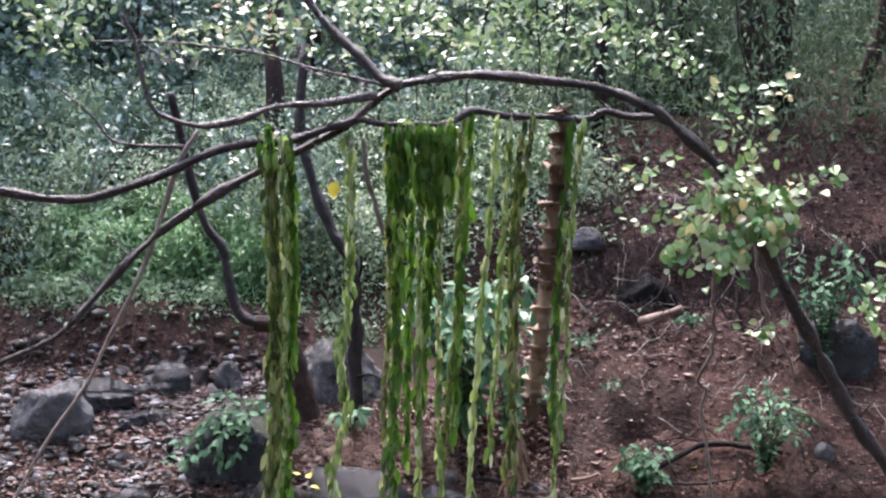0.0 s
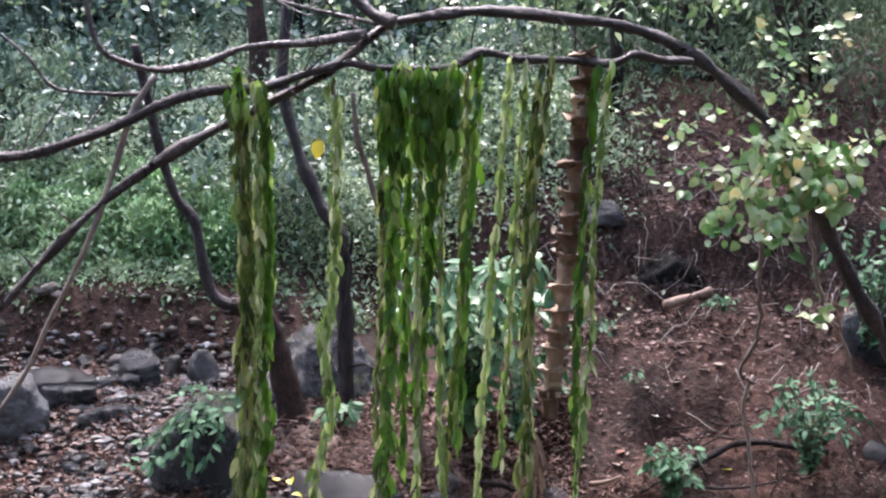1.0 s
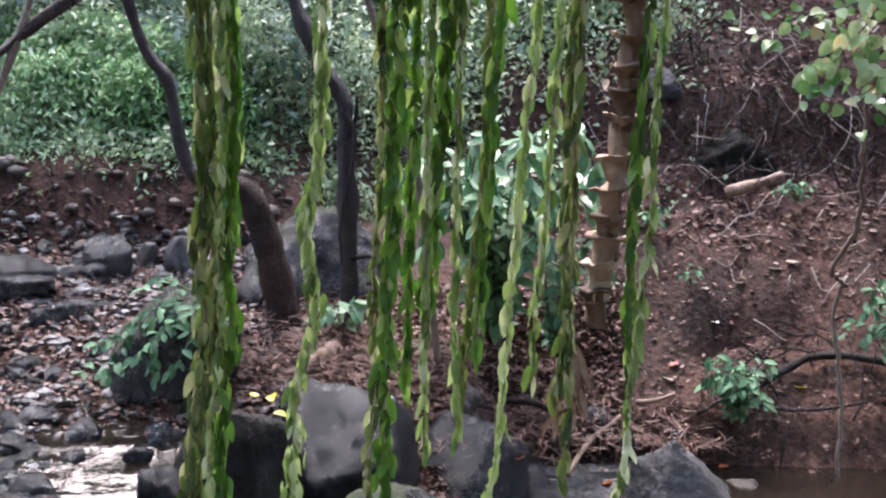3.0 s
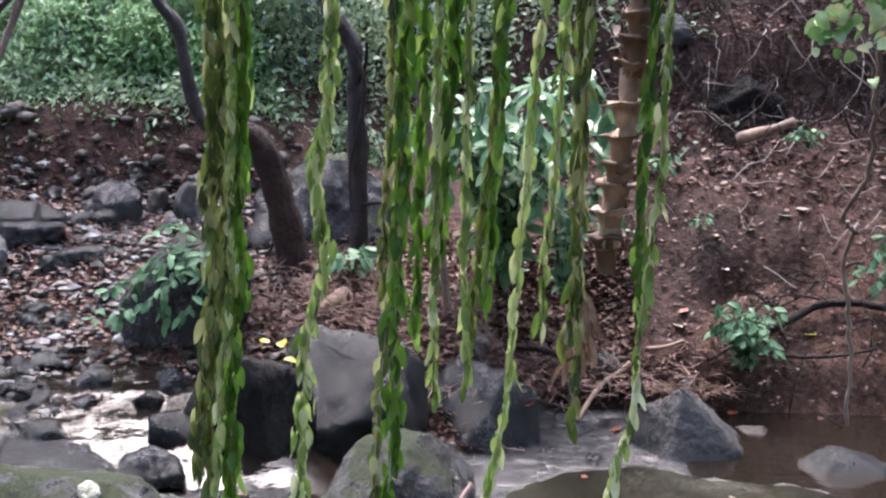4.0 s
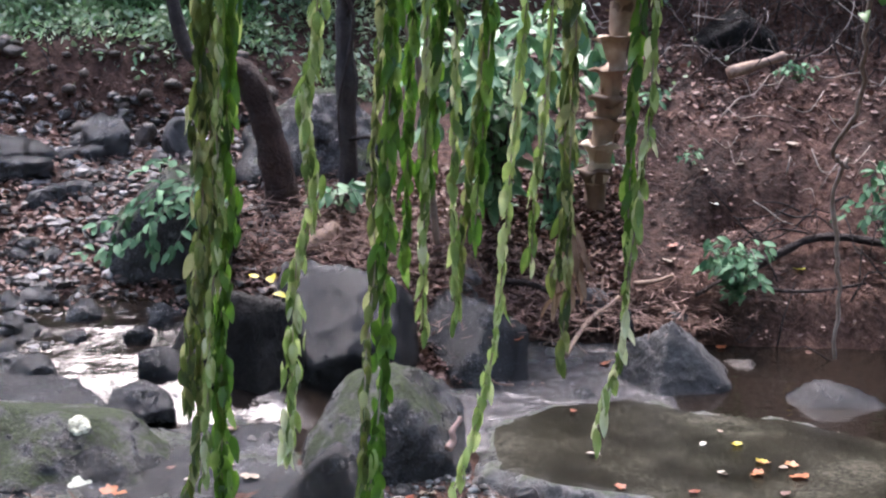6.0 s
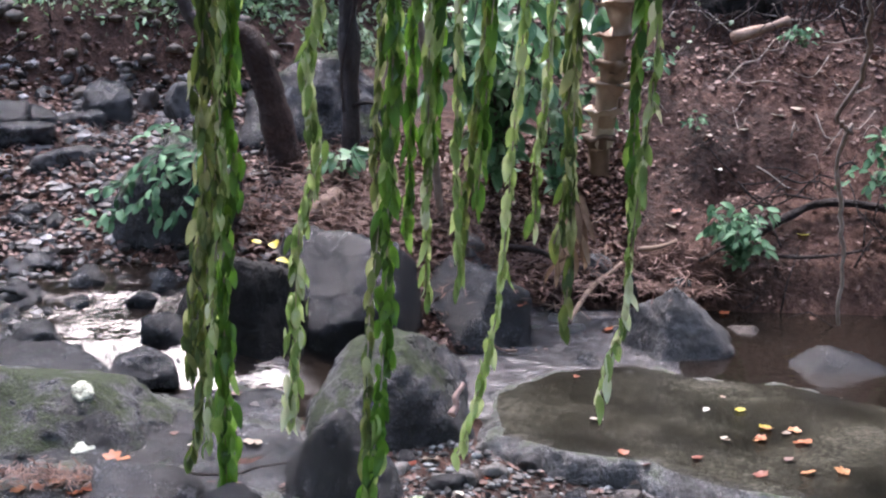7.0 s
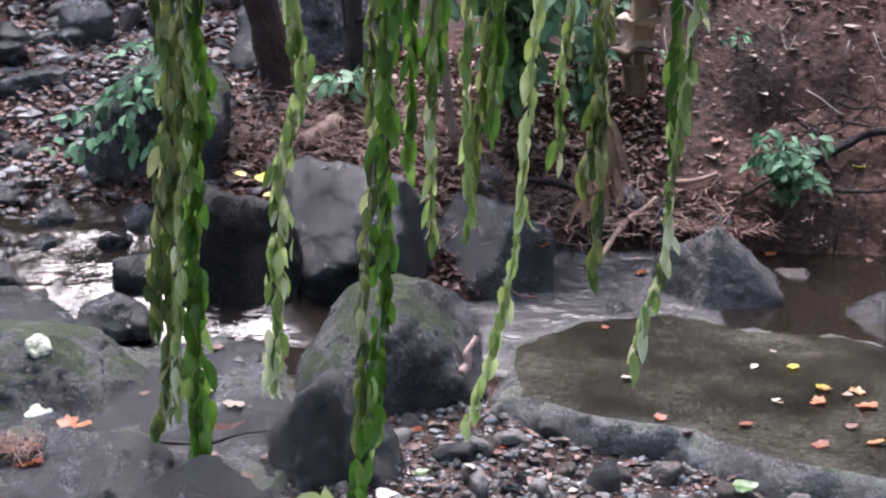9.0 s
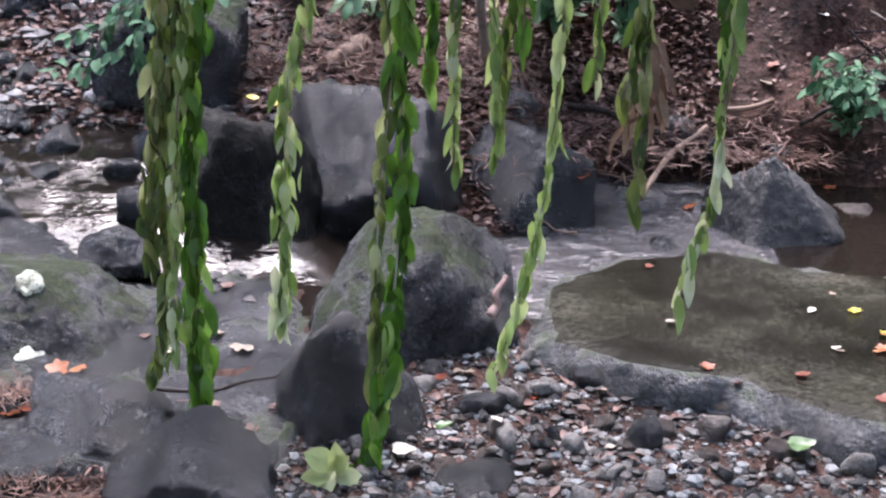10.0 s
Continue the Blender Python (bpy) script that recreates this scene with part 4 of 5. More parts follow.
stuff("forest_foliage", cloud(on_slope(60000, -14, 14, 15, 24, 0.0, 2.4, 160, 0.8), 0.16, 0.09, 1.0, 0.4, rs), forest_leaf, "deep dark green forest foliage in the distance", "foliage")


def near_leaves(n, box, clumps, size):
    x0, x1, y0, y1, z0, z1 = box
    c = np.stack([rs.uniform(x0, x1, clumps), rs.uniform(y0, y1, clumps), rs.uniform(z0, z1, clumps)], 1)
    return c[rs.randint(0, clumps, n)] + rs.normal(0, 1, (n, 3)) * (size, size, size * 0.45)


stuff("canopy_leaves", cloud(near_leaves(1900, (-2.6, 1.3, 5.6, 7.4, 2.80, 3.3), 130, 0.11), 0.055, 0.033, 1.2, 0.2, rs), canopy_leaf, "pale green leaves of overhanging branches, shining wet", "leaves")

for i in range(28):
    x, y = rs.uniform(-6, 6), rs.uniform(10.5, 17)
    if i < 6:
        x, y = (1.32, 1.95, 2.1, 2.95, 3.5, -1.1)[i], 10.1 + 0.25 * ((i * 5) % 6)
    t0 = empty("forest_tree", (x, y, height(x, y) - 0.1), "bare brown forest tree trunk among foliage", "tree", "forest trees")
    lean = rs.uniform(-0.5, 0.5)
    pts = [(0, 0, 0), (lean * 0.4, 0, 1.5), (lean, 0.1, 3.2), (lean * 1.2, 0.1, 6)]
    limb("trunk", pts, rs.uniform(0.045, 0.08) if i < 6 else rs.uniform(0.06, 0.14), 0.03, t0, red_bark if i % 3 else dark_bark, 30 + i, 4, 8, 0.2, 0.03)


def crowned_tree(seed):
    """A whole forest tree, added round the place to block low sky: trunk, limbs and a loose crown."""
    rng = np.random.RandomState(seed)
    ob = empty("crowned_tree", (0, 0, -50), "tall forest tree with a loose dark green crown, added to block low sky", "tree", "trees round the gully")
    limb("trunk", [(0, 0, -0.3), (0.1, 0, 2), (0.0, 0.2, 4.5), (0.2, 0.1, 7)], 0.16, 0.05, ob, dark_bark, seed, 4, 8)
    tips = []
    for b in range(9):
        a, h = rng.uniform(0, 6.28), rng.uniform(1.4, 6)
        tip = np.array([math.cos(a) * rng.uniform(1.2, 2.3), math.sin(a) * rng.uniform(1.2, 2.3), h + rng.uniform(0.3, 1.2)])
        limb("limb", [(0.05, 0.05, h), tuple(tip * (0.5, 0.5, 0) + (0, 0, h + 0.2)), tuple(tip)], 0.05, 0.015, ob, dark_bark, b, 3, 6)
        tips.append(tip)
    tips = np.array(tips + [t * (0.55, 0.55, 1) for t in tips])
    p = tips[rng.randint(0, len(tips), 5000)] + rng.normal(0, 1, (5000, 3)) * (0.6, 0.6, 0.4)
    crown = new("crown", array_mesh("crown", *cloud(p, 0.27, 0.16, 0.8, 0.4, rng), forest_leaf))
    crown.parent = ob
    return ob


kinds = [crowned_tree(s) for s in (1, 2, 3)]
# unseen trees behind and beside the camera, added to hold back low skylight
spots = [(a, 10.5) for a in range(200, 341, 20)] + [(a, r) for a in range(190, 351, 20) for r in (8.0,)] + [(0, 6.5), (12, 8.0), (168, 8.5), (180, 6.8), (200, 6.0), (340, 6.0), (270, 5.8), (240, 5.6), (300, 5.8)]
for i, (a, r) in enumerate(spots):
    x, y = r * math.cos(radians(a)), 3.0 + r * math.sin(radians(a)) * 1.15
    grown = copy_thing(kinds[i % 3], pose(x, y, height(x, y), 0, 0, i * 67))
    grown.scale = [1.0 + 0.12 * (i % 4)] * 3
# more added trees: beyond the slope against sky reflections, at the right for shade
for i, (x, y) in enumerate(((-5.2, 13.2), (-2.4, 17.5), (1.6, 18), (-4.6, 16), (-7, 17), (6.5, 16), (-9, 14), (8, 14), (-9, 22), (8, 22), (5, 19), (5.6, 7.6))):
    copy_thing(kinds[i % 3], pose(x, y, height(x, y), 0, 0, i * 101))
for ob in kinds:
    for child in list(ob.children_recursive):
        bpy.data.objects.remove(child)
    bpy.data.objects.remove(ob)

# ---- litter and gravel ----
def litter_on(n, x0, x1, y0, y1, lift=0.012):
    xy = np.stack([rs.uniform(x0, x1, n), rs.uniform(y0, y1, n)], 1)
    p = np.array([(x, y, level(x, y) + rs.uniform(0.0, lift)) for x, y in xy])
    return p[(p[:, 2] > 0.13) | (p[:, 1] < 5.6)]

stuff("leaf_litter", cloud(litter_on(11000, 0.35, 3.6, 7.95, 10.4), 0.036, 0.020, 1.2, 0.0, rs, 0.45), litter_leaf, "brown fallen leaves covering the upper bank", "leaf litter")
stuff("leaf_litter", cloud(litter_on(2200, 0.35, 3.0, 6.95, 7.95), 0.028, 0.016, 1.2, 0.0, rs, 0.45), litter_leaf, "few brown fallen leaves on the bare soil", "leaf litter")
stuff("leaf_litter", cloud(litter_on(19000, -0.8, 0.85, 6.2, 7.7, 0.018), 0.036, 0.019, 1.2, 0.0, rs, 0.35), litter_leaf, "deep brown leaf litter on the mound between the trees", "leaf litter")
stuff("leaf_litter", cloud(litter_on(7000, -2.9, -0.6, 6.45, 8.25, 0.035), 0.032, 0.020, 1.6, 0.0, rs, 0.35), litter_leaf, "pale brown fallen leaves between the stream stones", "leaf litter")
stuff("leaf_litter", cloud(litter_on(600, -0.6, 1.8, 4.3, 5.4), 0.04, 0.022, 1.6, 0.0, rs, 0.35), litter_leaf, "brown leaf scraps in the gravel", "leaf litter")


def pebbles(n, x0, x1, y0, y1, small, big, seed, fine=1, clear=True):
    rng = np.random.RandomState(seed)
    bm = bmesh.new()
    bmesh.ops.create_icosphere(bm, subdivisions=fine, radius=1)
    base = np.array([v.co for v in bm.verts])
    tri = np.array([[v.index for v in f.verts] for f in bm.faces])
    bm.free()
    vs, fs = [], []
    for i in range(n):
        x, y = rng.uniform(x0, x1), rng.uniform(y0, y1)
        if clear and abs(x + 1.2 + 0.25 * (y - 6.1)) < 0.27 and 5.6 < y < 6.6 and i % 3:
            y += 1.2
        s = small + (big - small) * rng.uniform() ** 3
        shape = base * (1 + rng.uniform(-0.32, 0.28, (len(base), 1))) * (s, s * rng.uniform(0.6, 1), s * rng.uniform(0.4, 0.75))
        a = rng.uniform(0, 6.28)
        c, q = math.cos(a), math.sin(a)
        shape = np.column_stack([shape[:, 0] * c - shape[:, 1] * q, shape[:, 0] * q + shape[:, 1] * c, shape[:, 2]])
        vs.append(shape + (x, y, level(x, y) + s * 0.15))
        fs.append(tri + i * len(base))
    return np.concatenate(vs), np.concatenate(fs)


stuff("gravel", pebbles(5200, -3.0, -0.55, 5.6, 8.2, 0.007, 0.05, 1), bed_stone, "grey and brown gravel of the stream bed", "gravel", True)
stuff("gravel", pebbles(7500, -0.5, 1.7, 4.3, 5.45, 0.005, 0.024, 2), gravel_stone, "wet grey gravel between the rocks", "gravel", True)
stuff("gravel", pebbles(7000, -0.5, 1.7, 4.3, 5.45, 0.004, 0.010, 9), bed_stone, "fine dark grit between the stones", "gravel", True)


def gravel_bed():
    """The larger stones of the near gravel, one by one."""
    bed = empty("gravel_bed", (0.4, 4.9, 0.0), "loose wet grey, brown and bluish stones of the near gravel", "gravel", kind="structure")
    rng = random.Random(8)
    kinds_of = []
    for i in range(12):
        me = rock_mesh(1.0, rng.uniform(0.65, 0.95), rng.uniform(0.4, 0.75), 70 + i, 3, 7, 0.07, (), 20)
        me.materials.append((gravel_stone, gravel_stone, brown_rock, wet_rock, gravel_stone, pale_rock)[i % 6])
        kinds_of.append(me)
    for i in range(290):
        x, y = rng.uniform(-0.4, 1.5), rng.uniform(4.45, 5.45)
        size = 0.022 + 0.065 * rng.random() ** 2.5
        ob = new("pebble", kinds_of[rng.randrange(12)])
        ob.parent = bed
        ob.matrix_local = pose(x - 0.4, y - 4.9, level(x, y) - size * 0.05, rng.uniform(-15, 15), rng.uniform(-15, 15), rng.uniform(0, 360)) @ Matrix.Diagonal((size, size, size, 1))


gravel_bed()
stuff("gravel", pebbles(700, -2.9, -0.6, 5.7, 8.2, 0.012, 0.065, 5), wet_rock, "dark wet stones of the stream bed", "gravel", True)

stuff("gravel", pebbles(110, -2.9, -0.65, 8.06, 8.36, 0.02, 0.07, 12), brown_rock, "stones set in the cut bank", "stones")
stuff("gravel", pebbles(170, -2.3, -0.85, 5.85, 6.6, 0.03, 0.085, 21, 2, False), wet_rock, "dark wet stones breaking the stream's surface", "stones")

stuff("gravel", pebbles(150, 0.08, 0.80, 6.15, 6.85, 0.035, 0.085, 31, 2, False), pale_rock, "pale wet stones breaking the riffle", "stones")

from mathutils.bvhtree import BVHTree

# ---- plants ----
HEART_TWIGS = [[(1.371, 5.38, 2.252), (1.455, 5.35, 2.19), (1.528, 5.31, 2.096), (1.444, 5.28, 1.941), (1.309, 5.25, 1.838)], [(1.371, 5.38, 2.252), (1.528, 5.33, 2.242), (1.664, 5.29, 2.18), (1.758, 5.25, 2.222), (1.905, 5.2, 2.306)], [(1.403, 5.35, 2.211), (1.549, 5.28, 2.087), (1.622, 5.22, 2.004), (1.55, 5.15, 2.037)], [(1.424, 5.35, 2.211), (1.34, 5.3, 2.077), (1.257, 5.25, 1.995), (1.162, 5.2, 1.871)], [(1.497, 5.3, 2.16), (1.465, 5.27, 2.025), (1.413, 5.23, 1.89), (1.466, 5.2, 1.817)], [(1.444, 5.32, 2.191), (1.57, 5.25, 2.192), (1.664, 5.17, 2.12), (1.602, 5.1, 1.986)]]
SPARSE_TWIGS = [[(1.579, 5.6, 2.287), (1.527, 5.63, 2.453), (1.475, 5.67, 2.587), (1.423, 5.7, 2.701)], [(1.579, 5.6, 2.287), (1.673, 5.63, 2.452), (1.642, 5.67, 2.597), (1.787, 5.7, 2.741)], [(1.319, 5.5, 2.208), (1.152, 5.53, 2.26), (0.986, 5.57, 2.281), (0.882, 5.6, 2.322)], [(1.35, 5.5, 2.124), (1.183, 5.5, 2.094), (1.068, 5.5, 2.042), (1.016, 5.5, 2.032)], [(2.301, 5.4, 1.839), (2.187, 5.37, 1.757), (2.124, 5.33, 1.653), (2.146, 5.3, 1.559)], [(1.705, 5.4, 1.528), (1.643, 5.35, 1.54), (1.57, 5.3, 1.51)]]
VINES = [[(1.42, 5.50, 1.90), (1.42, 5.58, 1.76), (1.44, 5.66, 1.54), (1.46, 5.74, 1.37), (1.40, 5.82, 1.19), (1.47, 5.90, 1.12)], [(1.47, 5.90, 1.15), (1.44, 5.95, 1.00), (1.48, 6.00, 0.82), (1.52, 6.05, 0.58), (1.53, 6.10, 0.33)], [(1.62, 5.60, 1.98), (1.67, 5.67, 1.76), (1.73, 5.75, 1.54), (1.84, 5.83, 1.36), (1.92, 5.90, 1.19)]]
LOG = [(1.42, 8.19, 1.17), (1.57, 8.25, 1.21), (1.71, 8.30, 1.25)]
STICK = [(0.53, 6.44, 0.22), (0.57, 6.54, 0.25), (0.65, 6.74, 0.29), (0.74, 6.89, 0.31), (0.79, 6.97, 0.33)]
STICK2 = [(0.87, 7.09, 0.36), (0.97, 7.11, 0.37), (1.05, 7.15, 0.39)]
ROOT = [(1.37, 7.15, 0.42), (1.54, 7.25, 0.48), (1.68, 7.32, 0.53), (1.84, 7.34, 0.54), (2.03, 7.30, 0.52), (2.18, 7.28, 0.50)]
ROOT2 = [(1.14, 7.04, 0.33), (1.30, 7.14, 0.38), (1.49, 7.08, 0.35), (1.69, 7.09, 0.35), (1.90, 7.12, 0.38)]
ROOT3 = [(0.28, 6.70, 0.46), (0.42, 6.74, 0.43), (0.54, 6.77, 0.36), (0.68, 6.88, 0.33), (0.76, 6.99, 0.34)]
LEDGETWIG = [(-0.99, 4.94, 0.12), (-0.84, 4.97, 0.12), (-0.66, 4.97, 0.12), (-0.57, 5.04, 0.12), (-0.49, 5.08, 0.12)]
STUMP = [(-0.58, 6.87, 0.53), (-0.51, 6.96, 0.56), (-0.45, 7.04, 0.58)]
FALLEN_A = [('orange', 0.87, 5.16, 0.142, 0.045), ('orange', 1.12, 5.36, 0.142, 0.050), ('cream', 1.00, 5.34, 0.142, 0.030), ('yellow', 1.10, 5.66, 0.142, 0.045), ('cream', 0.97, 5.65, 0.142, 0.030), ('cream', 0.57, 5.52, 0.142, 0.060), ('cream', 1.06, 5.81, 0.142, 0.025), ('orange', 1.06, 5.02, 0.142, 0.050), ('orange', 1.16, 5.47, 0.142, 0.050), ('orange', 1.25, 5.46, 0.142, 0.050), ('orange', 1.25, 5.33, 0.142, 0.065), ('cream', 1.22, 5.43, 0.142, 0.040), ('orange', 1.12, 5.38, 0.142, 0.050), ('orange', 1.21, 5.04, 0.142, 0.050), ('orange', 1.33, 5.07, 0.142, 0.060), ('yellow', 1.15, 5.49, 0.142, 0.040), ('cream', 0.99, 5.36, 0.142, 0.035), ('brown', 1.17, 5.16, 0.142, 0.040)]
FALLEN_B = [('orange', -1.03, 5.11, 0.125, 0.050), ('brown', -0.89, 5.31, 0.125, 0.040), ('cream', -0.81, 5.23, 0.125, 0.050), ('cream', -0.70, 5.36, 0.125, 0.045), ('cream', -0.63, 5.27, 0.125, 0.050), ('cream', -0.60, 5.27, 0.125, 0.040), ('orange', -0.90, 4.97, 0.125, 0.050), ('orange', -1.13, 4.87, 0.125, 0.060), ('brown', -0.73, 5.68, 0.125, 0.050), ('cream', -1.05, 4.95, 0.125, 0.020), ('brown', -0.63, 4.93, 0.125, 0.040), ('orange', -0.09, 5.19, 0.076, 0.055), ('orange', 0.17, 5.12, 0.071, 0.040), ('cream', -0.01, 5.23, 0.081, 0.070), ('orange', 0.63, 5.19, 0.044, 0.040), ('orange', 0.70, 5.13, 0.029, 0.035), ('cream', 0.08, 4.89, 0.045, 0.035), ('green', 0.83, 4.86, 0.001, 0.070)]
FALLEN_C = [('green', -0.05, 4.93, 0.052, 0.050), ('cream', -0.14, 4.78, 0.037, 0.060), ('brown', -0.16, 5.40, 0.101, 0.050), ('orange', 0.53, 6.00, 0.067, 0.030), ('cream', 0.36, 4.90, 0.042, 0.030), ('orange', 1.06, 7.32, 0.487, 0.050), ('cream', 1.04, 7.26, 0.453, 0.060), ('orange', 1.25, 6.94, 0.253, 0.050), ('orange', 0.34, 6.45, 0.247, 0.050), ('yellow', 1.63, 7.23, 0.431, 0.050), ('orange', 0.55, 7.20, 0.534, 0.060), ('orange', 0.71, 6.64, 0.187, 0.050), ('pink', 1.60, 7.82, 0.872, 0.070), ('pink', 1.69, 7.84, 0.884, 0.070), ('cream', 1.42, 7.75, 0.812, 0.050), ('cream', 1.25, 7.68, 0.759, 0.040), ('pink', 1.47, 7.96, 0.982, 0.050), ('cream', 1.78, 7.98, 1.000, 0.050), ('red', 1.75, 8.11, 1.105, 0.060), ('cream', 1.92, 8.00, 1.014, 0.050), ('pink', 1.28, 7.59, 0.691, 0.050), ('cream', 1.61, 7.58, 0.674, 0.040)]


plant_shapes = {}
for kind, long, wide, material, belly in (
    ("heart", 0.058, 0.050, heart_leaf, 0.30), ("glossy", 0.12, 0.050, glossy_leaf, 0.42), ("shrub", 0.062, 0.030, shrub_leaf, 0.42),
    ("bank", 0.055, 0.026, shrub_leaf, 0.42), ("broad", 0.10, 0.055, glossy_leaf, 0.40), ("yellow", 0.06, 0.05, yellow_leaf, 0.4),
    ("cream", 0.07, 0.050, cream_leaf, 0.40), ("dry", 0.15, 0.032, garland_looks["brown"], 0.45),
):
    plant_shapes[kind] = []
    for i in range(4):
        me = leaf_mesh("leaf", long * (0.85 + 0.1 * i), wide * (0.85 + 0.1 * ((i * 3) % 4)), 0.6, 0.1 + 0.1 * i, 0.3 * (i - 1), 0.0, 6, belly)
        me.materials.append(material)
        plant_shapes[kind].append(me)


def local_part(name, pieces, material, parent):
    v, f = pieces
    ob = link_mesh(name, [Vector(q) - parent.location for q in v], f, material, parent)
    return ob


def put_leaf(parent, kind, place, out, size, rng, facing=0.5):
    """A leaf at the place, its tip pointing along out, its face mostly to the sky."""
    leaf = new("leaf", rng.choice(plant_shapes[kind]))
    leaf.parent = parent
    way = Vector(out).normalized()
    face = Vector((rng.gauss(0, 0.35), rng.gauss(-facing, 0.35), 1.0))
    z = -way
    y = -(face - way * face.dot(way)).normalized()
    x = y.cross(z)
    m = Matrix((x, y, z)).transposed().to_4x4()
    leaf.matrix_local = Matrix.Translation(Vector(place) - parent.location) @ m @ Matrix.Diagonal((size, size, size, 1))
    return leaf


def sprigs(name, label, category, base, twigs, kind, every, rng_seed, material=bark, r=0.006, size=(0.7, 1.15), fan=1.0, droop=0.35, bunch=1, facing=0.5):
    """A plant out of twigs, with leaves set along each one."""
    rng = random.Random(rng_seed)
    ob = empty(name, base, label, category)
    for t, line in enumerate(twigs):
        local_part("twig", tube(line, r, r * 0.4, 4, 6, 0.1, t), material, ob)
        path = glide(line, 12)
        run, due = 0.0, every
        for a, b in zip(path, path[1:]):
            run += (b - a).length
            if run > due:
                due += every * rng.uniform(0.6, 1.4)
                side = (b - a).normalized().cross(Vector((0, 0, 1)))
                out = side * rng.choice((-1, 1)) * fan + (b - a).normalized() * 0.5 + Vector((rng.gauss(0, 0.4), rng.gauss(-0.2, 0.4), rng.gauss(-droop, 0.3)))
                for c in range(bunch):
                    put_leaf(ob, kind, b + Vector([rng.gauss(0, 0.012 + 0.03 * (bunch - 1)) for _ in range(3)]), out, rng.uniform(*size), rng, facing)
                    out = out + Vector((rng.gauss(0, 0.8), rng.gauss(0, 0.5), rng.gauss(0, 0.3)))
        put_leaf(ob, kind, path[-1], path[-1] - path[-2], rng.uniform(*size), rng)
    return ob


def fan_twigs(base, count, reach, rise, seed, front=0.3):
    rng = random.Random(seed)
    out = []
    for i in range(count):
        a = rng.uniform(0, 2 * math.pi)
        d = Vector((math.cos(a), math.sin(a) - front, 0)) * reach * rng.uniform(0.5, 1)
        b = Vector(base)
        h = rise * rng.uniform(0.6, 1.1)
        out.append([b, b + d * 0.3 + Vector((0, 0, h * 0.6)), b + d * 0.7 + Vector((0, 0, h)), b + d + Vector((0, 0, h * 0.8))])
    return out


sprigs("leafy_branch", "leafy twigs with pale green heart-shaped leaves", "branch", HEART_TWIGS[0][0], HEART_TWIGS, "heart", 0.015, 1, r=0.005, droop=0.8, bunch=2, facing=1.2, size=(0.5, 1.1))
sprigs("leafy_branch", "thin sparse twigs with pale whitish green leaves", "branch", SPARSE_TWIGS[0][0], SPARSE_TWIGS, "heart", 0.026, 2, r=0.004, size=(0.55, 1.0), bunch=2, facing=1.2)
sprigs("broadleaf_shrub", "glossy bluish green broadleaf shrub behind the garlands", "shrub", (0.25, 7.35, 0.62), fan_twigs((0.25, 7.35, 0.62), 22, 0.50, 0.85, 3), "glossy", 0.035, 3, r=0.009, droop=0.6)
sprigs("broadleaf_shrub", "low glossy green shrub among the garlands", "shrub", (0.5, 7.2, 0.55), fan_twigs((0.5, 7.2, 0.55), 8, 0.25, 0.55, 4), "glossy", 0.045, 4, r=0.008, size=(0.6, 0.9), droop=0.6)
sprigs("small_shrub", "leafy green shrub growing over the mossy boulder", "shrub", (-1.05, 6.72, 0.84), [
    [(-1.02, 6.75, 0.80), (-1.12, 6.6, 0.83), (-1.24, 6.55, 0.74), (-1.38, 6.5, 0.70)], [(-1.0, 6.72, 0.83), (-1.1, 6.55, 0.78), (-1.16, 6.5, 0.66), (-1.15, 6.48, 0.56)],
    [(-1.0, 6.7, 0.85), (-1.0, 6.55, 0.82), (-1.02, 6.5, 0.70), (-1.08, 6.47, 0.60)], [(-1.04, 6.75, 0.85), (-1.2, 6.62, 0.80), (-1.3, 6.55, 0.66), (-1.33, 6.52, 0.56)],
    [(-1.0, 6.74, 0.86), (-0.92, 6.62, 0.90), (-0.88, 6.55, 0.84)], [(-1.04, 6.78, 0.86), (-1.14, 6.7, 0.93), (-1.22, 6.66, 0.90)], [(-1.04, 6.7, 0.84), (-1.14, 6.5, 0.72), (-1.28, 6.45, 0.62), (-1.42, 6.42, 0.60)]], "shrub", 0.022, 5, r=0.004, size=(0.7, 1.15))
sprigs("small_shrub", "dark glossy green shrub at the foot of the bank", "shrub", (1.32, 7.05, 0.30), fan_twigs((1.32, 7.05, 0.30), 16, 0.19, 0.26, 6), "bank", 0.02, 6, r=0.004)
sprigs("small_shrub", "green shrub under the leaning trunk", "shrub", (2.05, 7.15, 0.40), fan_twigs((2.05, 7.15, 0.40), 18, 0.34, 0.50, 7), "bank", 0.03, 7, r=0.005)
sprigs("small_shrub", "green shrub beside the dark rock of the bank", "shrub", (2.55, 7.9, 0.95), fan_twigs((2.55, 7.9, 0.95), 16, 0.35, 0.75, 8), "shrub", 0.04, 8, r=0.005)
sprigs("small_shrub", "small green shrub at the base of the upright tree", "shrub", (-0.44, 7.25, 0.60), fan_twigs((-0.44, 7.25, 0.60), 6, 0.16, 0.18, 9), "broad", 0.06, 9, r=0.004, size=(0.6, 0.9))
sprigs("small_shrub", "sparse green seedling on the bare soil", "shrub", (1.18, 7.68, 0.78), fan_twigs((1.18, 7.68, 0.78), 5, 0.08, 0.08, 10), "bank", 0.025, 10, r=0.002, size=(0.4, 0.6))
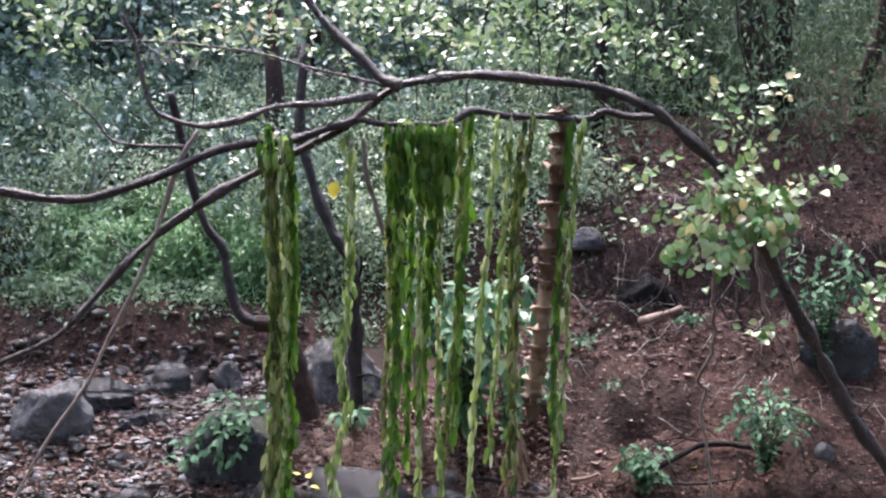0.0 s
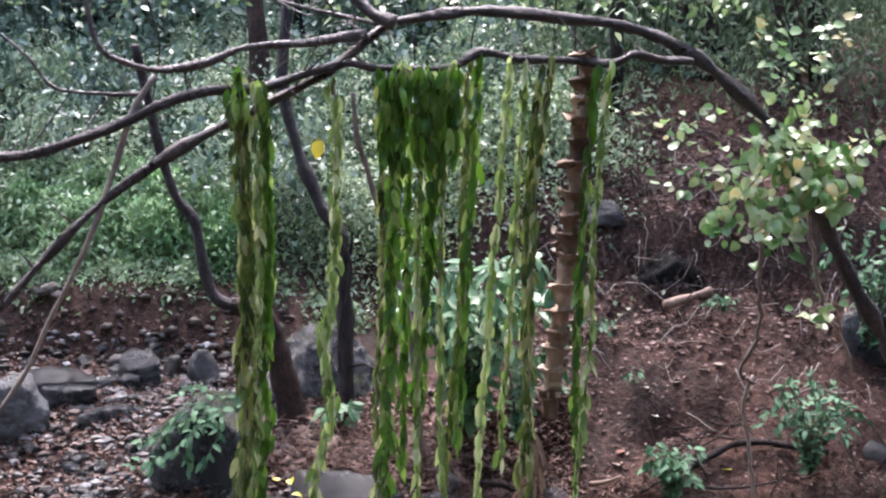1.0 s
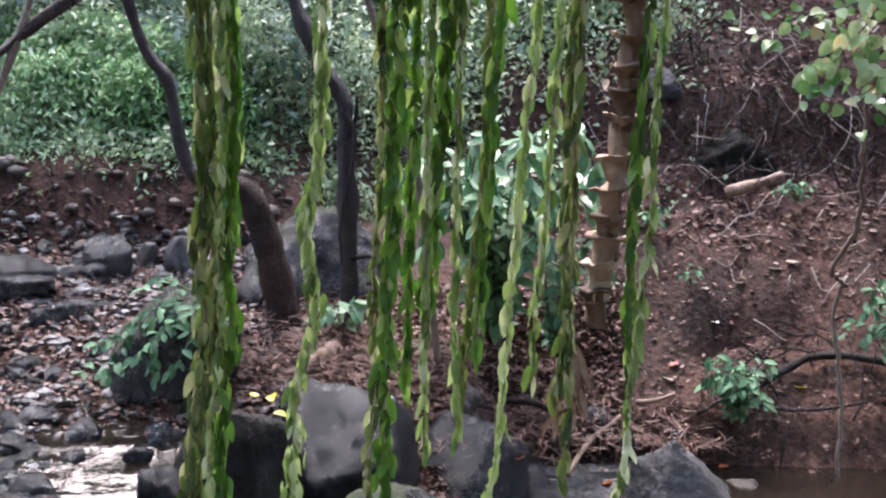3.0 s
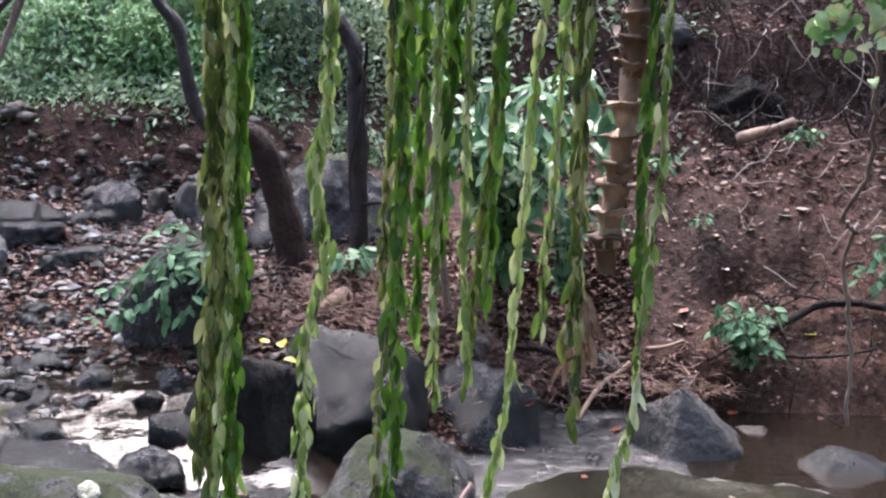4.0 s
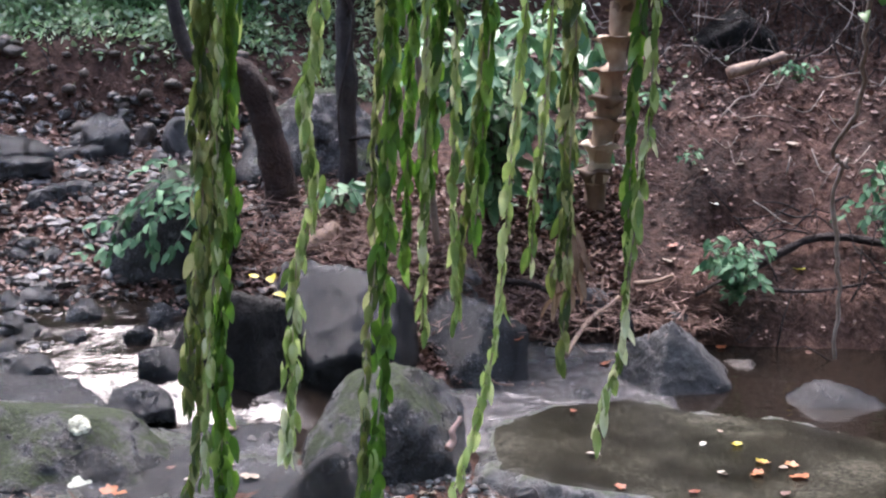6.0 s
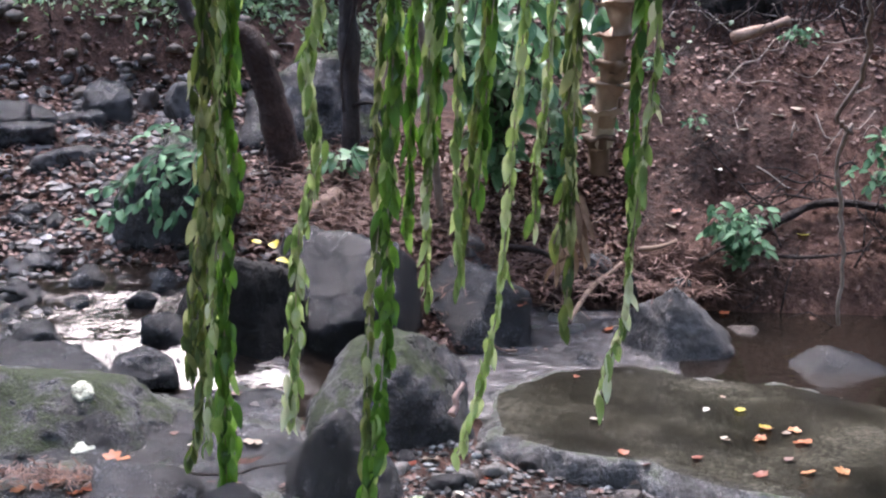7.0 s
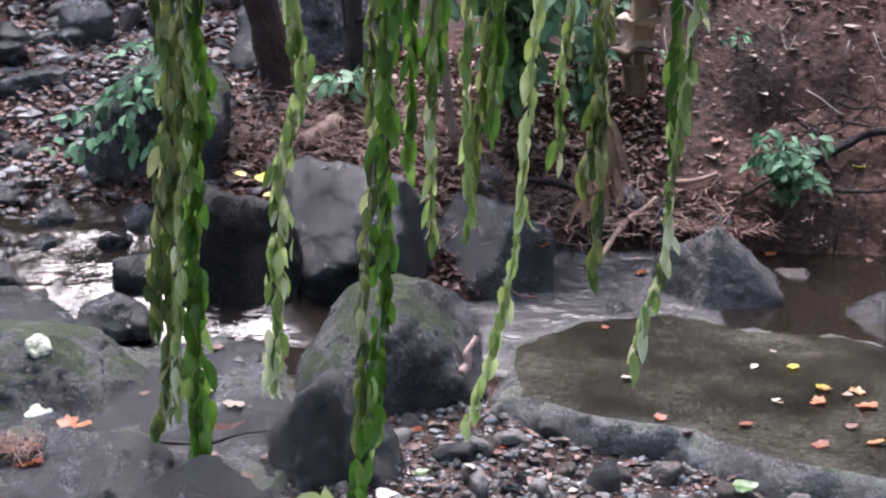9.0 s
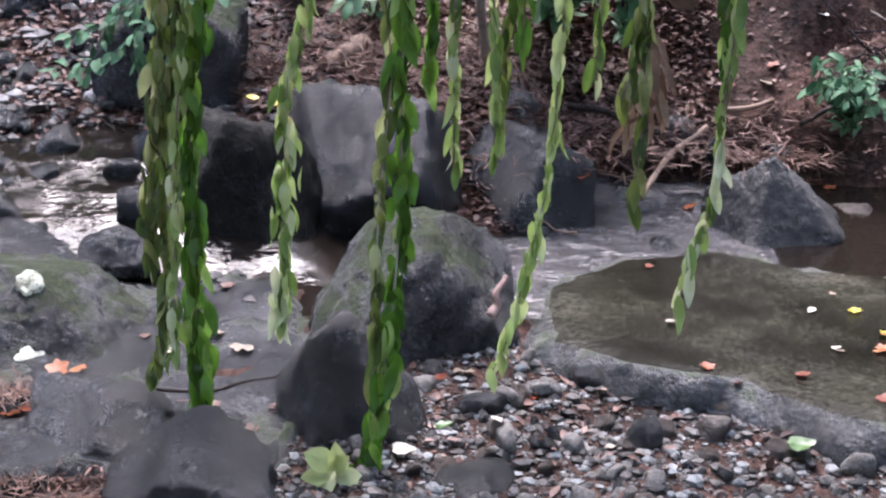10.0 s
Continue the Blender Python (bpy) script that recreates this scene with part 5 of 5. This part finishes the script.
sprigs("small_shrub", "yellowing vine sprout on the dark boulder", "shrub", (-0.60, 5.98, 0.5), [[(-0.60, 5.98, 0.50), (-0.58, 5.93, 0.57), (-0.62, 5.90, 0.65), (-0.66, 5.88, 0.66)]], "yellow", 0.09, 11, r=0.002, size=(0.65, 0.85))
for place, twig_label in (((1.75, 8.1, 1.14), "green fern-like plant beside the fallen log"), ((1.0, 8.0, 1.02), "green plant at the foot of the dark rock"), ((0.75, 7.6, 0.72), "small green plant on the bank")):
    sprigs("small_shrub", twig_label, "shrub", place, fan_twigs(place, 8, 0.13, 0.10, int(place[0] * 100)), "bank", 0.03, int(place[0] * 50), r=0.003, size=(0.5, 0.9))

sprigs("dried_plant", "drooping dried brown leaves at the foot of the brown garland", "plant", (0.410, 5.120, 1.009), [[(0.413, 5.120, 1.073), (0.436, 5.100, 0.996), (0.448, 5.100, 0.923)], [(0.413, 5.120, 1.073), (0.391, 5.090, 0.997), (0.377, 5.080, 0.899), (0.374, 5.080, 0.825)], [(0.413, 5.120, 1.073), (0.408, 5.080, 0.991), (0.422, 5.080, 0.881)]], "dry", 0.03, 14, r=0.006, size=(0.6, 1.0), fan=0.35, droop=1.2, material=dead_wood)

yellow_spot = sprigs("yellow_leaf", "single yellow leaf hanging from a thin twig", "leaf", (-0.47, 5.6, 2.2), [[(-0.44, 5.6, 2.30), (-0.46, 5.6, 2.24), (-0.47, 5.6, 2.19)]], "yellow", 0.2, 12, r=0.002, size=(1.15, 1.25))

for i, (x, y, h, lean) in enumerate(((0.55, 6.2, 1.2, 0.02), (0.75, 6.4, 1.4, -0.05), (1.0, 6.1, 1.1, 0.06), (0.35, 7.0, 1.5, -0.1), (-1.5, 6.9, 1.6, 0.12), (-0.2, 7.9, 1.5, 0.1), (1.4, 7.2, 1.2, -0.15), (1.9, 7.8, 1.4, 0.1), (-1.9, 7.4, 1.2, -0.1))):
    z = 3.35 - h
    stem = empty("hanging_twig", (x, y, 3.35), "thin bare dark twig hanging from the canopy", "twig", "hanging twigs")
    local_part("stem", tube([(x, y, 3.4), (x + lean * 0.5, y, 3.35 - h * 0.25), (x + lean * 1.3, y, 3.35 - h * 0.45), (x + lean, y, 3.35 - h * 0.62)], 0.007, 0.003, 4, 6, 0.15, i, 0.004), dark_bark, stem)

for i, line in enumerate(VINES):
    v0 = empty("hanging_vine", line[0], "thin pale woody vine hanging before the bank", "vine")
    local_part("stem", tube(line, 0.010 if i < 2 else 0.012, 0.008, 6, 7, 0.15, i, 0.004), vine_bark, v0)


def lying(name, line, r0, r1, material, label, category, seed):
    v, f = tube(line, r0, r1, 5, 9, 0.2, seed)
    return tagged(link_mesh(name, v, f, material), label, category)


lying("log", LOG, 0.03, 0.024, dead_wood, "short pale broken log lying on the bank", "log", 1)
lying("stick", STICK, 0.012, 0.008, dead_wood, "pale bent stick leaning over the water", "stick", 2)
lying("stick", STICK2, 0.012, 0.007, dead_wood, "pale stick on the reddish needles", "stick", 3)
lying("root", ROOT, 0.024, 0.016, dark_bark, "thick dark root along the foot of the bank", "root", 4)
lying("root", ROOT2, 0.010, 0.006, dark_bark, "thin dark root along the water's edge", "root", 5)
lying("root", ROOT3, 0.012, 0.008, dark_bark, "dark root in the leaf litter", "root", 6)
lying("twig", LEDGETWIG, 0.006, 0.003, dark_bark, "thin black twig on the wet ledge", "twig", 7)
lying("root", [(0.051, 5.350, 0.202), (0.068, 5.370, 0.227), (0.064, 5.380, 0.256), (0.084, 5.400, 0.283), (0.093, 5.410, 0.296)], 0.017, 0.012, pink_wood, "short twisted pinkish root beside the slab", "root", 9)
lying("log", STUMP, 0.035, 0.042, dead_wood, "stub of a rotten pinkish log on the mound", "log", 8)

# ---- fallen leaves one by one ----
fallen_mats = {"orange": orange_leaf, "cream": straw_leaf, "yellow": yellow_leaf, "green": garland_looks["green"], "brown": litter_leaf, "pink": straw_leaf, "red": orange_leaf}
fallen_words = {"orange": "fallen orange leaf lying flat", "cream": "fallen cream-coloured leaf lying flat", "yellow": "fallen yellow leaf lying flat", "green": "fallen fresh green leaf", "brown": "fallen dark brown leaf", "pink": "fallen pale pinkish leaf on the soil", "red": "fallen red leaf on the soil"}


def lobed_leaf(size, lobes, seed, material):
    """A fallen leaf with pointed lobes, curling up at its rim."""
    rng = random.Random(seed)
    n = lobes * 4
    verts, faces = [(0, 0, 0.004)], []
    for ring, f in ((1, 0.55), (2, 1.0)):
        for i in range(n):
            a = 2 * math.pi * i / n
            lobe = 0.75 + 0.25 * abs(math.cos(a * lobes / 2)) ** 1.5
            r = size * f * (lobe if ring == 2 else 0.8) * (1.15 if abs(a - math.pi) < 2 else 0.8)
            verts.append((r * math.cos(a) * 0.62, r * math.sin(a) * 0.42, 0.004 + f * f * size * (0.02 + 0.12 * rng.random())))
    for i in range(n):
        j = (i + 1) % n
        faces.append((0, 1 + i, 1 + j))
        faces.append((1 + i, 1 + n + i, 1 + n + j, 1 + j))
    me = bpy.data.meshes.new("fallen_leaf")
    me.from_pydata(verts, [], faces)
    me.materials.append(material)
    me.shade_smooth()
    return me


LEDGE_PILE = [("orange", -1.32 + 0.06 * k, 4.88 + 0.03 * ((k * 5) % 4), 0.12, 0.05 + 0.01 * (k % 3)) for k in range(7)]
bpy.context.view_layer.update()
graph = bpy.context.evaluated_depsgraph_get()
for i, (kind, x, y, z, size) in enumerate(FALLEN_A + FALLEN_B + FALLEN_C + LEDGE_PILE):
    hit, spot, up, _, _, _ = scene.ray_cast(graph, (x, y, z + 0.15), (0, 0, -1))
    z = spot.z + 0.002 if hit else z
    ob = new("fallen_leaf", lobed_leaf(size * 0.95, 5 if kind in ("orange", "red", "yellow") else 3, i, fallen_mats[kind]))
    ob.matrix_world = pose(x, y, z, rs.uniform(-14, 14), rs.uniform(-14, 14), rs.uniform(0, 360))
    tagged(ob, fallen_words[kind], "fallen leaf", "fallen leaves")

fresh = empty("fallen_garland_tip", (-0.30, 4.64, 0.068), "cluster of broad pale green leaves lying on the ground", "garland")
rng2 = random.Random(4)
for dx, dz, ox, oy, oz, size in ((-0.007, 0.029, -1.00, -0.25, 0.55, 1.05), (0.016, 0.009, -0.10, -0.30, 1.00, 1.05), (-0.004, 0.005, -0.35, -0.50, -0.80, 0.95), (0.012, -0.009, 1.00, -0.30, 0.30, 1.10), (-0.012, 0.003, -1.00, -0.40, -0.05, 0.90), (0.034, -0.016, 0.50, -0.50, -0.50, 0.85), (0.001, 0.018, 0.60, -0.40, 0.70, 0.85)):
    put_leaf(fresh, "cream", fresh.location + Vector((dx, -0.1 * dz, dz)), (ox, oy, oz), size, rng2, 2.0)

# ---- lichen ----


def lichen_on(rock, centre, radius, seed):
    """A crust that follows the rock's own face."""
    me = rock.data
    tree_of = BVHTree.FromPolygons([v.co for v in me.vertices], [tuple(p.vertices) for p in me.polygons])
    spot, up, _, _ = tree_of.find_nearest(Vector(centre) - rock.location)
    side = up.cross(Vector((0, 0, 1))).normalized()
    other = up.cross(side)
    rings, n = 7, 56
    verts, faces = [spot + up * 0.006], []
    for r in range(1, rings + 1):
        for i in range(n):
            a = 2 * math.pi * i / n
            wide = radius * r / rings * (1 + 0.35 * noise.noise(Vector((math.cos(a) * 1.2, math.sin(a) * 1.2, seed * 3))) + 0.2 * (r / rings) ** 2 * noise.fractal(Vector((math.cos(a) * 3, math.sin(a) * 3, seed)), 0.7, 2.2, 4))
            q, nrm, _, _ = tree_of.find_nearest(spot + side * wide * math.cos(a) + other * wide * math.sin(a))
            verts.append(q + nrm * (0.006 if r < rings else 0.001))
    faces += [(0, 1 + i, 1 + (i + 1) % n) for i in range(n)]
    for r in range(rings - 1):
        for i in range(n):
            a, b = 1 + r * n + i, 1 + r * n + (i + 1) % n
            faces.append((a, a + n, b + n, b))
    link_mesh("lichen", verts, faces, lichen, rock, "round crust of white lichen")


big_mossy = [o for o in scene.objects if "white lichen" in o.get("label", "")][0]
lichen_on(big_mossy, (-1.195, 5.24, 0.330), 0.042, 1)
lichen_on(big_mossy, (-1.145, 5.07, 0.205), 0.038, 5)

# ---- needles, twigs and small debris ----


def needles(n, centre, spread_xy, length, lift, seed):
    rng = np.random.RandomState(seed)
    xy = np.column_stack([rng.normal(centre[0], spread_xy[0], n), rng.normal(centre[1], spread_xy[1], n)])
    p = np.array([(x, y, max(level(x, y), centre[2]) + rng.uniform(0.004, lift)) for x, y in xy])
    return cloud(p, length, 0.006, 1.5, 0.0, rng, 0.25)


stuff("dead_needles", needles(700, (1.02, 7.0, 0.2), (0.12, 0.06), 0.09, 0.04, 1), needle_litter, "reddish brown dead conifer needles by the pool", "needles")
stuff("dead_needles", needles(500, (-1.22, 4.92, 0.115), (0.12, 0.04), 0.045, 0.02, 2), needle_litter, "orange brown dead needles on the ledge", "needles")
stuff("dead_needles", needles(900, (-0.98, 4.66, 0.02), (0.16, 0.10), 0.05, 0.02, 3), needle_litter, "orange brown dead needles between the near rocks", "needles")
stuff("dead_needles", needles(2000, (-0.52, 6.95, 0.3), (0.24, 0.20), 0.08, 0.12, 4), needle_litter, "tangle of dry brown leaves and stems on the mound", "leaf litter")
stuff("dead_needles", needles(1600, (0.25, 6.85, 0.3), (0.36, 0.22), 0.07, 0.08, 5), needle_litter, "dry brown stems and leaves under the garlands", "leaf litter")


def twig_heap(n, box, length, r, seed):
    rng = random.Random(seed)
    pieces = []
    for i in range(n):
        x, y = rng.uniform(box[0], box[1]), rng.uniform(box[2], box[3])
        a, l = rng.uniform(0, 6.28), length * rng.uniform(0.4, 1.2)
        pts = []
        for s in (0, 0.35, 0.7, 1):
            px, py = x + math.cos(a) * l * s, y + math.sin(a) * l * s * 0.6
            pts.append((px, py, level(px, py) + 0.015 + rng.uniform(0, 0.05) * box[4]))
        pieces.append(tube(pts, r * rng.uniform(0.5, 1.2), r * 0.4, 2, 5, 0.1, i))
    return merge(*pieces)


for seed, n, box, l, r, material, label in (
    (1, 90, (0.4, 2.9, 7.5, 9.2, 2.5), 0.30, 0.005, vine_bark, "thin dry roots and twigs hanging over the bank"),
    # roots and brush, set thick and dark to deepen the hollows' shade
    (7, 170, (1.05, 3.1, 8.25, 9.0, 4.0), 0.30, 0.006, dark_bark, "dark roots and dead brush, massed to stand in for shade over the hollows of the bank"),
    (2, 60, (-0.7, 0.9, 6.3, 7.3, 1.5), 0.22, 0.005, dead_wood, "dry twigs scattered in the leaf litter"),
    (3, 30, (-2.4, -0.8, 6.3, 8.2, 0.5), 0.2, 0.004, dark_bark, "thin twigs among the stream stones"),
    (4, 25, (-0.5, 1.4, 4.4, 5.3, 0.3), 0.12, 0.003, dark_bark, "thin twigs in the gravel"),
    (6, 60, (-2.7, -0.7, 8.05, 8.45, 1.5), 0.18, 0.005, dark_bark, "thin roots sticking out of the cut bank"),
    (5, 50, (1.3, 2.8, 6.7, 7.6, 2.5), 0.35, 0.006, dark_bark, "tangled dark roots at the foot of the bank"),
):
    v, f = twig_heap(n, box, l, r, seed)
    tagged(link_mesh("twigs", v, f, material), label, "twigs", kind="stuff")


def hanging_roots(n, seed):
    """Thin roots that grow out of the steep cut and hang over the hollow."""
    rng = random.Random(seed)
    pieces = []
    for i in range(n):
        x = rng.uniform(1.1, 3.2)
        y = rng.uniform(8.62, 8.85)
        z = level(x, y + 0.08) - 0.01
        l = rng.uniform(0.08, 0.40)
        dx, dy = rng.gauss(0, 0.20), rng.uniform(-0.22, 0.0)
        pts = [(x, y + 0.08, z), (x + dx * 0.2, y + dy * 0.5, z - l * 0.3), (x + dx * 0.6, y + dy, z - l * 0.7), (x + dx, y + dy * 0.8, z - l)]
        pieces.append(tube(pts, rng.uniform(0.002, 0.006), 0.0015, 3, 5, 0.15, i, 0.006))
    return merge(*pieces)


for seed, count, material, label in ((1, 110, dark_bark, "dark roots hanging from the steep cut of the bank"), (2, 16, vine_bark, "pale dry roots hanging from the steep cut of the bank")):
    v, f = hanging_roots(count, seed)
    tagged(link_mesh("hanging_roots", v, f, material), label, "roots", kind="stuff")
